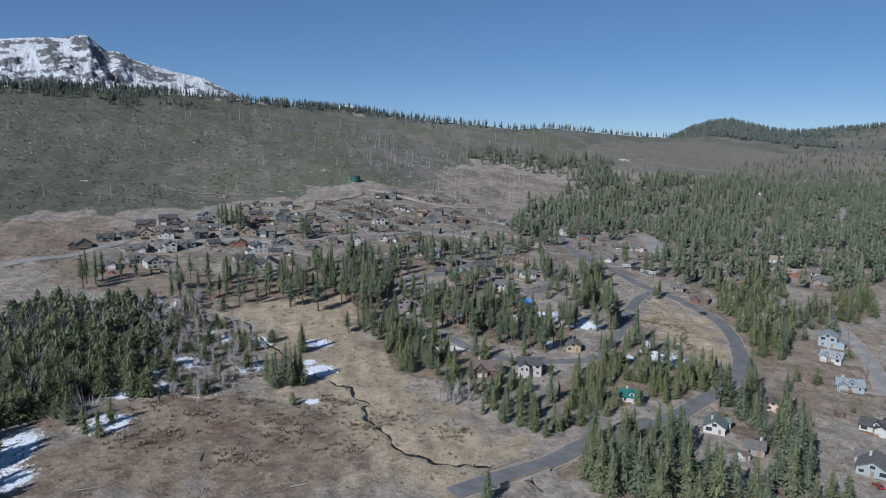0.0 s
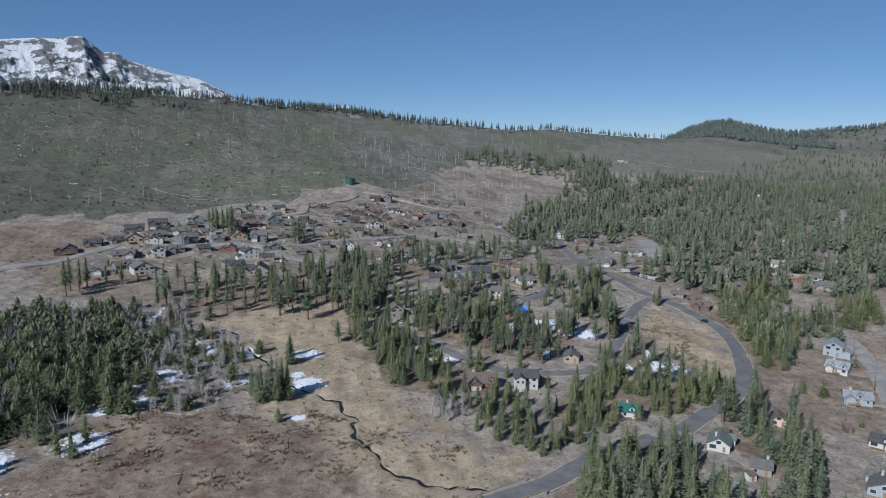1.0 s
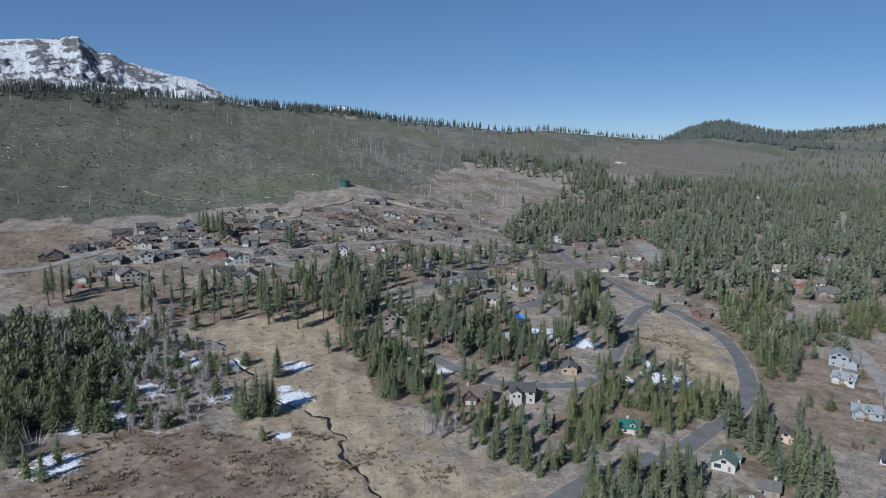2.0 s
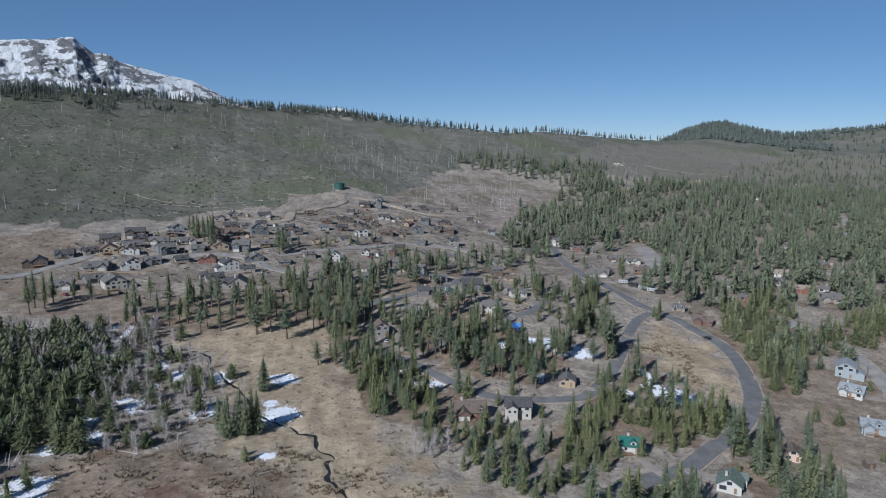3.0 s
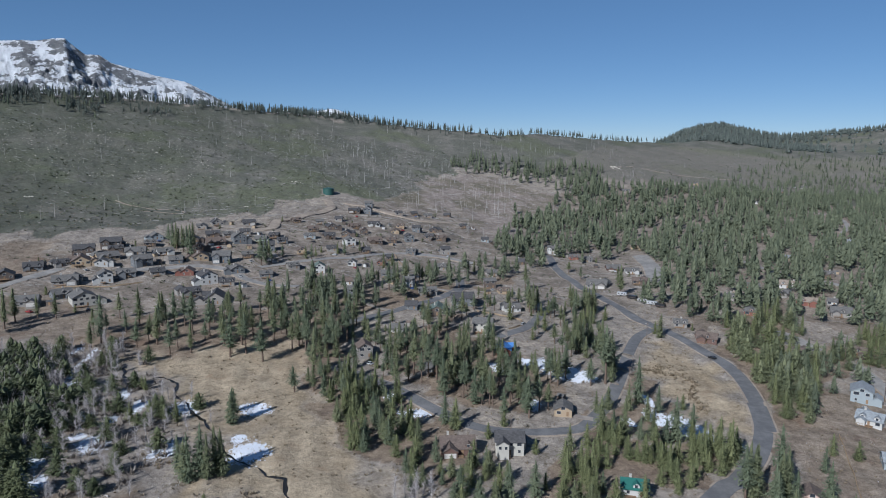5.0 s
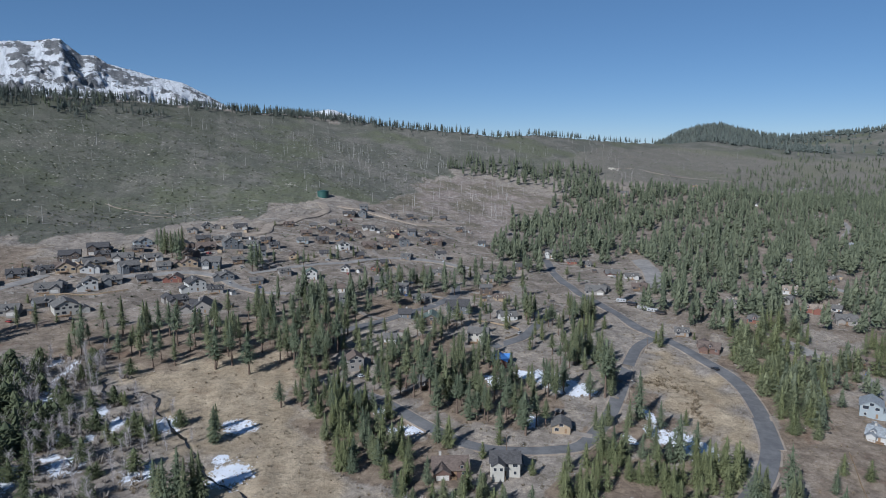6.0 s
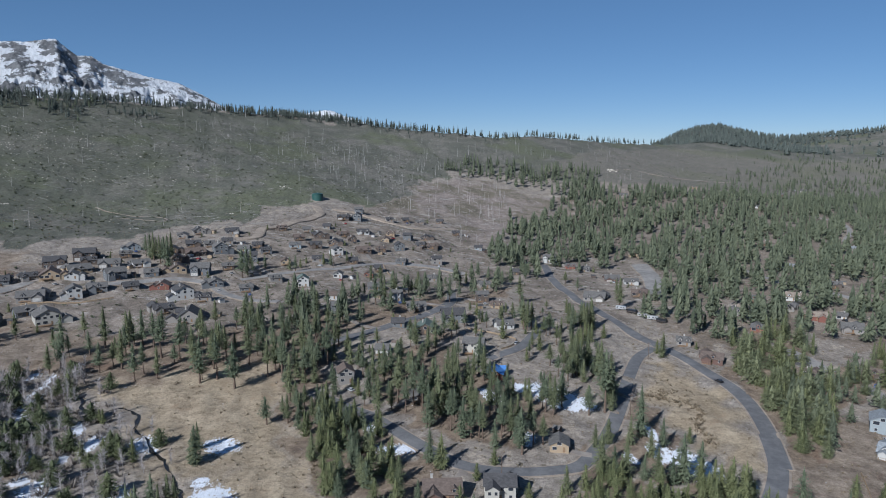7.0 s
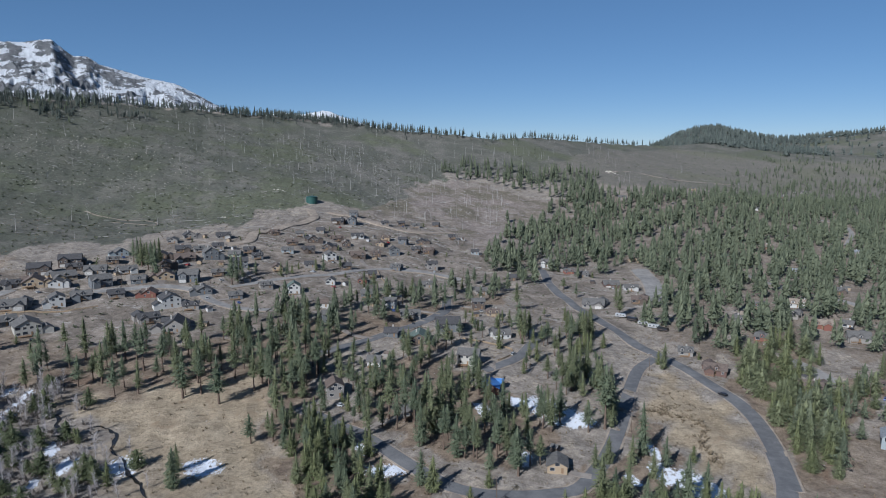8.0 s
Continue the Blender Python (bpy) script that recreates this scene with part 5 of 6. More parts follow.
joined_trees("dense_wood", "dense dark green wood of young pines beside the meadow", LEFT_REST, np.random.RandomState(70), 7, 12, 100, power=0.40, radius=0.46, needles=DARK_NEEDLES)
places, r = scatter(F_MIDBELT, 7.8, 71, keep=0.46, patchy=0.9, patch=40)
joined_trees("pine_belt", "belt of tall pines between the houses and the loop road", places, r, 8, 21, 190, radius=0.26, bare=0.2, power=0.6)
places, r = scatter(F_FARBELT, 8.9, 72, keep=1.0, patchy=0.3, patch=55, road_gap=7.0)
places = places[wobble(places[:, 0], places[:, 1], 130, 0.5, 61) + wobble(places[:, 0], places[:, 1], 42, 0.6, 62) + r.normal(0, 0.35, len(places)) > -0.30]
reach = np.hypot(places[:, 0], places[:, 1])
joined_trees("pine_forest", "broad dark green pine forest on the valley floor", places[reach < 800], r, 10, 24, 84, radius=0.33, power=0.6)
joined_trees("pine_forest", "far dark green pine forest below the slope", places[reach >= 800], r, 10, 22, 32, radius=0.34, power=0.6)
places, r = scatter(F_GROVE, 7.5, 79, keep=0.9)
joined_trees("pine_grove", "green pines filling the lots beside the east road", places, r, 9, 17, 130, radius=0.30, power=0.65)
places, r = scatter(F_BLOCK, 11, 73, clear=False)
joined_trees("pine_stand", "block of dark pines left standing on the burnt slope", places, r, 16, 24, 40)
places, r = scatter(F_VALLEYEND, 15, 74, keep=0.7)
joined_trees("pine_forest", "thin far pine woods at the valley end", places, r, 10, 18, 30)
places, r = scatter(F_FARSLOPE, 17, 78, clear=False, keep=0.5, patchy=1.2, patch=150)
joined_trees("pine_stand", "scattered pines on the grey far slope", places, r, 8, 17, 26)
places, r = scatter(F_SLOPEGROVE, 16, 75, clear=False, keep=0.6)
joined_trees("pine_stand", "dark pines on the upper slope", places, r, 10, 18, 30)

def polar_spots(seed, n, a0, a1, d0, d1):
    r = np.random.RandomState(seed)
    a, d = np.radians(r.uniform(a0, a1, n)), r.uniform(d0, d1, n)
    p = np.column_stack([d * np.sin(a), d * np.cos(a)])
    return p[wobble(p[:, 0], p[:, 1], 160, 1.0, seed) > -0.1], r


r = np.random.RandomState(76)
crest_angle = np.radians(np.concatenate([r.uniform(-40, 19, 900), r.normal(-9, 5, 520), r.uniform(-40, -22, 420)]))
crest_reach = np.interp(crest_angle, CREST_ANGLE, CREST_RANGE) + r.normal(0, 22, len(crest_angle))
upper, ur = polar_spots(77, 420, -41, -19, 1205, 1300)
joined_trees("pine_stand", "dark pines along the upper slope below the mountain", upper, ur, 8, 16, 30, needles=HAZY_CREST_NEEDLES)
joined_trees("crest_trees", "row of dark pines along the skyline crest", np.column_stack([crest_reach * np.sin(crest_angle), crest_reach * np.cos(crest_angle)]), r, 7, 19, 14, radius=0.22, needles=HAZY_CREST_NEEDLES)
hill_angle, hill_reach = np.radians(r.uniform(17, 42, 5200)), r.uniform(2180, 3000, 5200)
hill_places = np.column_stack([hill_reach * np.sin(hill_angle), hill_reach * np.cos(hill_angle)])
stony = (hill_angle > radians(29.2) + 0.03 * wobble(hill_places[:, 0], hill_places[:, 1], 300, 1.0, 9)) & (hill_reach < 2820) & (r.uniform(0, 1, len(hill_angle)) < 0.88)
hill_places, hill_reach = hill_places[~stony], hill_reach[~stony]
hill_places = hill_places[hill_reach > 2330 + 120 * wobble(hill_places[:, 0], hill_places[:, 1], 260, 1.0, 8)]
# aerial haze over these hills is carried by the needle colour
joined_trees("far_forest", "far hills covered with dark pine forest", hill_places, r, 9, 25, 8, radius=0.42, stems=False, needles=HAZY_HILL_NEEDLES)


# ---- snags, boulders, shrubs on the burnt slope ----
def joined(name, label, category, parts, material, smooth=False):
    vs, fs, base = [], [], 0
    for v, f in parts:
        vs.append(v)
        fs.append(f + base)
        base += len(v)
    return tagged(quad_mesh(name, np.concatenate(vs), np.concatenate(fs), material, smooth), label, category, kind="stuff")


def snag(r, x, y, h):
    z = float(ground_height(x, y))
    k = 0.017 * h * r.uniform(0.7, 1.2)
    lean = r.normal(0, 0.05 * h, 2)
    v = [[x - k, y - k, z - 0.5], [x + k, y - k, z - 0.5], [x, y + k, z - 0.5], [x + lean[0], y + lean[1], z + h]]
    f = [[0, 1, 3], [1, 2, 3], [2, 0, 3]]
    for i in range(5):
        t, a, l = r.uniform(0.4, 0.92), r.uniform(0, 6.28), h * r.uniform(0.06, 0.13)
        p = np.array([x + lean[0] * t, y + lean[1] * t, z + h * t])
        n = len(v)
        v += [p + (0, 0, k * 0.7), p - (0, 0, k * 0.7), p + np.array([math.cos(a) * l, math.sin(a) * l, l * 0.3])]
        f += [[n, n + 1, n + 2]]
    return np.array(v, float), np.array(f)


def lump(r, x, y, size, flat=0.6, sink=0.25, z=None):
    """An uneven low-polygon lump."""
    z = float(ground_height(x, y)) if z is None else z
    a = np.arange(6) * 1.0472 + r.uniform(0, 1)
    rings = []
    for k, (rad, high) in enumerate(((1.0, 0.0), (0.92, 0.45), (0.5, 0.85))):
        rr = rad * size * r.uniform(0.75, 1.2, 6)
        rings.append(np.column_stack([x + np.cos(a) * rr, y + np.sin(a) * rr, z - sink * size + high * size * flat * r.uniform(0.8, 1.2, 6)]))
    v = np.vstack([*rings, [[x, y, z + size * flat - sink * size * 0.5]]])
    i = np.arange(6)
    j = (i + 1) % 6
    f = [np.stack([b + i, b + j, b + 6 + j], 1) for b in (0, 6)] + [np.stack([b + i, b + 6 + j, b + 6 + i], 1) for b in (0, 6)] + [np.stack([12 + i, 12 + j, np.full(6, 18)], 1)]
    return v, np.concatenate(f)


def polar(r, n, a0, a1, d0, d1):
    a, d = np.radians(r.uniform(a0, a1, n)), np.sqrt(r.uniform(d0 * d0, d1 * d1, n))
    return np.column_stack([d * np.sin(a), d * np.cos(a)])


r = np.random.RandomState(80)
snags = np.vstack([polar(r, 420, -36, 12, 760, 1500), polar(r, 330, -9, 7, 950, 1300), polar(r, 160, 5, 17, 1350, 1800), polar(r, 160, 8, 30, 1400, 2100), polar(r, 90, -20, -6, 1050, 1400)])
snags = snags[(np.hypot(snags[:, 0], snags[:, 1]) > 1500) | BRUSH(snags[:, 0], snags[:, 1]) | BARE(snags[:, 0], snags[:, 1])]
snags = snags[wobble(snags[:, 0], snags[:, 1], 130, 1.0, 17) + r.normal(0, 0.35, len(snags)) > 0.0]
joined("dead_trees", "bare grey fire-killed snags scattered over the slope", "dead trees", [snag(r, x, y, r.uniform(7, 19)) for x, y in snags], DEAD)
rocks = np.vstack([polar(r, 1000, -36, -16, 980, 1150), polar(r, 260, -36, 5, 780, 1400)])
rocks = rocks[BRUSH(rocks[:, 0], rocks[:, 1])]
joined("boulders", "pale granite boulders strewn over the brushy slope", "boulders", [lump(r, x, y, abs(r.normal(0, 0.42)) + 0.2, 0.6) for x, y in rocks], GRANITE)
def fallen(r, x, y):
    l, a = r.uniform(4, 14), r.uniform(0, 3.14)
    c, s, k = math.cos(a), math.sin(a), r.uniform(0.12, 0.3)
    z0, z1 = float(ground_height(x, y)) + 0.2, float(ground_height(x + c * l, y + s * l)) + 0.2
    v = np.array([[x - s * k, y + c * k, z0], [x + s * k, y - c * k, z0], [x, y, z0 + k * 1.6], [x + c * l, y + s * l, z1 + 0.1]])
    return v, np.array([[0, 1, 3], [1, 2, 3], [2, 0, 3]])


logs = np.vstack([polar(r, 1900, -36, 14, 780, 1350), polar(r, 260, -3, 12, 700, 1150), polar(r, 300, 6, 30, 1350, 2100)])
joined("fallen_logs", "pale fallen dead logs lying in the brush", "logs", [fallen(r, x, y) for x, y in logs], DEAD)
for x, y, size in ((-418.4, 799.1, 3.4), (-201.4, 848.2, 3.0), (370.9, 1410.7, 7.0), (-170.4, 981.4, 3.6)):
    several = [lump(r, x + r.normal(0, size * 0.7), y + r.normal(0, size * 0.7), size * r.uniform(0.25, 0.6), 0.8) for k in range(5)]
    base = np.cumsum([0] + [len(v) for v, f in several])
    tagged(quad_mesh("boulder", np.concatenate([v for v, f in several]), np.concatenate([f + b for (v, f), b in zip(several, base)]), GRANITE, smooth=False), "pile of large pale granite boulders on the slope", "boulder")


def shrub_parts(r, places, low, high):
    parts = []
    z = ground_height(places[:, 0], places[:, 1])
    for (x, y), h in zip(places, z):
        n = 4
        a = r.uniform(0, 6.28, n)
        l = r.uniform(low, high) * r.uniform(0.6, 1.2, n)
        root = np.tile([x, y, h - 0.1], (n, 1))
        tip = root + np.column_stack([np.cos(a) * l, np.sin(a) * l, l * r.uniform(0.4, 0.9, n)])
        parts.append(clump_mesh(root, tip, l * 0.4, l * 0.35, False))
    return parts


def tuft_parts(r, places, low, high, stems=16, thick=0.05, spread=0.09):
    """Leafless or wiry shrubs: fans of thin rising stems."""
    parts = []
    z = ground_height(places[:, 0], places[:, 1])
    for (x, y), h in zip(places, z):
        size = r.uniform(low, high)
        a, l = r.uniform(0, 6.28, stems), size * r.uniform(0.6, 1.2, stems)
        out = np.column_stack([np.cos(a), np.sin(a)])
        root = np.column_stack([x + out[:, 0] * size * 0.25, y + out[:, 1] * size * 0.25, np.full(stems, h - 0.1)])
        tip = root + np.column_stack([out * (l * r.uniform(0.2, 0.8, stems))[:, None], l * r.uniform(0.6, 1.0, stems)])
        axis = tip - root
        long = np.linalg.norm(axis, axis=1)
        parts.append(spray_mesh((root + tip) / 2, axis / long[:, None], long, np.full(stems, thick) + size * spread, np.full(stems, -0.05)))
    return parts


slope_shrubs = np.vstack([polar(r, 6200, -36, 14, 720, 1350), polar(r, 2600, 4, 32, 1250, 2150)])
slope_shrubs = slope_shrubs[BRUSH(slope_shrubs[:, 0], slope_shrubs[:, 1]) | (np.hypot(slope_shrubs[:, 0], slope_shrubs[:, 1]) > 1500)]
joined("slope_brush", "low grey-green brush covering the burnt slope", "brush", shrub_parts(r, slope_shrubs, 0.6, 2.2), GREEN_SHRUB)
low_shrubs = np.vstack([polar(r, 1300, -36, 5, 205, 420), polar(r, 1300, 16, 36, 260, 600), polar(r, 4200, -36, 12, 430, 930), polar(r, 1400, 0, 20, 280, 600)])
spread = np.concatenate([r.normal(0, 1.1, (34, 2)) * (4.5, 3) + c for c in ((-70, 222), (-38, 232), (-64, 252), (-100, 238), (-30, 250), (-80, 270), (-118, 262), (-45, 275), (-55, 240), (-20, 262), (-48, 262), (5, 250), (-95, 255), (-85, 300), (-20, 330), (-110, 230), (130, 410))])
ditch = smooth_line(DITCH, 1.6)
ditch = ditch + r.normal(0, 0.9, ditch.shape)
ok = np.ones(len(low_shrubs), bool)
for line in LINES:
    ok &= distance_to(line, low_shrubs[:, 0], low_shrubs[:, 1]) > 6
joined("brown_shrubs", "low reddish-brown leafless shrub mounds in the dry meadow", "shrubs", tuft_parts(r, spread, 0.7, 1.6, 12), SHRUB)
joined("ditch_shrubs", "thick brown leafless shrubs lining the ditch across the field", "shrubs", tuft_parts(r, np.vstack([ditch, ditch + r.normal(0, 1.0, ditch.shape), ditch + r.normal(0, 1.6, ditch.shape)]), 0.7, 1.7, 12), SHRUB)
yard_bushes, yr = scatter(LOTS, 9.0, 91, keep=0.8, patchy=0.8, road_gap=4.5)
joined("yard_shrubs", "dark low shrubs and sagebrush between the village houses", "shrubs", shrub_parts(yr, yard_bushes, 0.7, 1.7), GREEN_SHRUB)
drift, dr = scatter(SCRUB, 17, 92, keep=0.7)
joined("fallen_branches", "pale fallen branches lying in the dry meadow", "logs", [fallen(dr, x, y) for x, y in drift], DEAD)
joined("dry_shrubs", "dry reddish-brown shrubs dotted over the valley floor", "shrubs", tuft_parts(r, low_shrubs[ok], 0.4, 1.2, 9), SHRUB)


def bare_tree(seed, height):
    """A leafless grey tree with rising twigs."""
    r = np.random.RandomState(seed)
    tree = new("bare_tree")
    tagged(tree, "leafless pale grey aspen beside the meadow", "bare tree")
    v, f = trunk_arrays(r, height, 0.075, 5, 5)
    trunk = quad_mesh("trunk", v, f, TWIGS)
    trunk.parent = tree
    vs, fs = [], []
    for i in range(120):
        t, a, l = r.uniform(0.15, 0.95), r.uniform(0, 6.28), height * r.uniform(0.12, 0.34)
        p = np.array([0, 0, height * t])
        q = p + np.array([math.cos(a) * l * 0.75, math.sin(a) * l * 0.75, l * 0.65])
        s = np.array([-math.sin(a), math.cos(a), 0]) * 0.045
        n = len(vs)
        vs += [p + s, p - s, p + (0, 0, 0.05), q]
        fs += [[n, n + 1, n + 3], [n + 1, n + 2, n + 3], [n + 2, n, n + 3]]
    twigs = quad_mesh("crown", np.array(vs), np.array(fs), TWIGS, smooth=False)
    twigs.parent = tree
    return tree


WILLOW = needle_material("bare_willow", (0.15, 0.125, 0.11), (0.27, 0.24, 0.225), True)
ASPENS = [bare_tree(400 + i, 8.0) for i in range(3)]
placed = []
r = np.random.RandomState(81)
for cx, cy, sx, sy, n in ((4, 279, 4, 2, 9), (-150, 352, 10, 14, 22), (-205, 372, 12, 10, 14), (-222, 395, 10, 8, 12), (-128, 320, 6, 12, 10), (-150, 395, 8, 6, 10), (-100, 345, 8, 8, 8)):
    for i in range(n):
        x, y, s = cx + r.normal(0, sx), cy + r.normal(0, sy), r.uniform(0.75, 1.35)
        m = pose(x, y, float(ground_height(x, y)), r.uniform(-4, 4), r.uniform(-4, 4), r.uniform(0, 360)) @ Matrix.Diagonal((s, s, s, 1))
        if len(placed) < 3:
            tree = ASPENS[len(placed)]
            tree.matrix_basis = m
        else:
            tree = put_copy(ASPENS[i % 3], m)
        tree["group"] = "bare aspens"
        placed.append(tree)
thicket, r = scatter(F_WILLOW, 7.5, 83, keep=0.9)
for i, (x, y) in enumerate(thicket):
    s = r.uniform(0.6, 1.2)
    tree = put_copy(ASPENS[i % 3], pose(float(x), float(y), float(ground_height(x, y)), r.uniform(-6, 6), r.uniform(-6, 6), r.uniform(0, 360)) @ Matrix.Diagonal((s * 1.2, s * 1.2, s, 1)))
    tree["group"] = "bare aspens"
thicket, r = scatter(F_WILLOW, 4.0, 84, keep=0.8)
joined("willow_thicket", "leafless grey-brown willow thicket along the wet ground", "shrubs", tuft_parts(r, thicket, 1.3, 3.2, 18), WILLOW)
thicket, r = scatter(F_LEFT, 9, 88, keep=0.7, patchy=1.1)
joined("bare_wood", "leafless grey aspens standing among the dark young pines", "bare trees", tuft_parts(r, thicket, 8.0, 12.5, 60, 0.03, 0.003), TWIGS)
thicket, r = scatter(F_WILLOW, 10, 85, keep=0.9)
for x, y in thicket:
    plant(ROUND, float(x), float(y), r.uniform(5, 10), r, "small pines by the creek")


# ---- houses ----
def box(x0, x1, y0, y1, z0, z1):
    v = [(x, y, z) for z in (z0, z1) for x, y in ((x0, y0), (x1, y0), (x1, y1), (x0, y1))]
    return v, [(0, 3, 2, 1), (4, 5, 6, 7), (0, 1, 5, 4), (1, 2, 6, 5), (2, 3, 7, 6), (3, 0, 4, 7)]


def boxes(*sizes):
    v, f = [], []
    for s in sizes:
        bv, bf = box(*s)
        f += [tuple(i + len(v) for i in q) for q in bf]
        v += bv
    return v, f


def piece(name, shape, material, parent, place=None, label=""):
    ob = mesh_object(name, shape[0], shape[1], material, parent)
    if place is not None:
        ob.matrix_basis = place
    return tagged(ob, label)


def shared(name, shape, material):
    data = bpy.data.meshes.new(name)
    data.from_pydata(shape[0], [], shape[1])
    data.materials.append(material)
    return data


def rim(w, h, t=0.09, d=0.07):
    return boxes((-w / 2 - t, w / 2 + t, -d, 0, -t, 0), (-w / 2 - t, w / 2 + t, -d, 0, h, h + t), (-w / 2 - t, -w / 2, -d, 0, 0, h), (w / 2, w / 2 + t, -d, 0, 0, h))


WINDOW_FRAME = {w: shared("window", rim(w, h), TRIM) for w, h in ((1.0, 1.2), (1.7, 1.3), (2.4, 1.6))}
WINDOW_PANE = {w: shared("pane", box(-w / 2, w / 2, -0.03, 0.0, 0, h), GLASS) for w, h in ((1.0, 1.2), (1.7, 1.3), (2.4, 1.6))}
GARAGE = shared("garage_door", boxes((-2.3, 2.3, -0.05, 0, 0, 0.5), (-2.3, 2.3, -0.05, 0, 0.54, 1.04), (-2.3, 2.3, -0.05, 0, 1.08, 1.58), (-2.3, 2.3, -0.05, 0, 1.62, 2.12)), TRIM)
DOOR = shared("door", boxes((-0.48, 0.48, -0.06, 0, 0, 2.05), (-0.35, 0.35, -0.08, -0.06, 1.1, 1.9), (-0.35, 0.35, -0.08, -0.06, 0.15, 0.95)), DECK)


def part_at(name, data, parent, m):
    ob = new(name, data)
    ob.parent = parent
    ob.matrix_basis = m
    return ob


def gable_block(length, depth, high, rise, skirt=2.2):
    """Walls with the ridge along x and gables at both ends."""
    a, b = length / 2, depth / 2
    v = [(-a, -b, -skirt), (a, -b, -skirt), (a, b, -skirt), (-a, b, -skirt), (-a, -b, high), (a, -b, high), (a, b, high), (-a, b, high), (-a, 0, high + rise), (a, 0, high + rise)]
    f = [(0, 3, 2, 1), (0, 1, 5, 4), (2, 3, 7, 6), (1, 2, 6, 9, 5), (3, 0, 4, 8, 7), (4, 5, 9, 8), (6, 7, 8, 9)]
    return v, f


def gable_roof(length, depth, high, rise, over=0.55, thick=0.22):
    a, b = length / 2 + over, depth / 2 + over
    drop = rise * over / (depth / 2)
    e, t = high - drop + 0.02, high + rise + 0.02
    ring = [(-b, e), (0, t), (b, e), (b, e + thick), (0, t + thick), (-b, e + thick)]
    v = [(x, y, z) for x in (-a, a) for y, z in ring]
    f = [(0, 1, 4, 5), (1, 2, 3, 4), (11, 10, 7, 6), (10, 9, 8, 7)]
    f += [(0, 6, 7, 1), (1, 7, 8, 2), (2, 8, 9, 3), (3, 9, 10, 4), (4, 10, 11, 5), (5, 11, 6, 0)]
    return v, f


WORDS = {"stucco": "pale stucco", "grey": "grey", "white": "white", "bluegrey": "blue-grey", "tan": "tan timber", "brown": "dark brown timber", "red": "barn-red",
         "redbrown": "red-brown timber", "sky": "pale blue", "green": "sage green", "pink": "pinkish tan"}
ROOF_WORDS = {"slate": "grey shingle", "dark": "dark shingle", "brown": "brown shingle", "green": "dark green", "tan": "tan shingle", "blue": "bright blue", "teal": "teal metal", "pale": "pale blue-grey"}


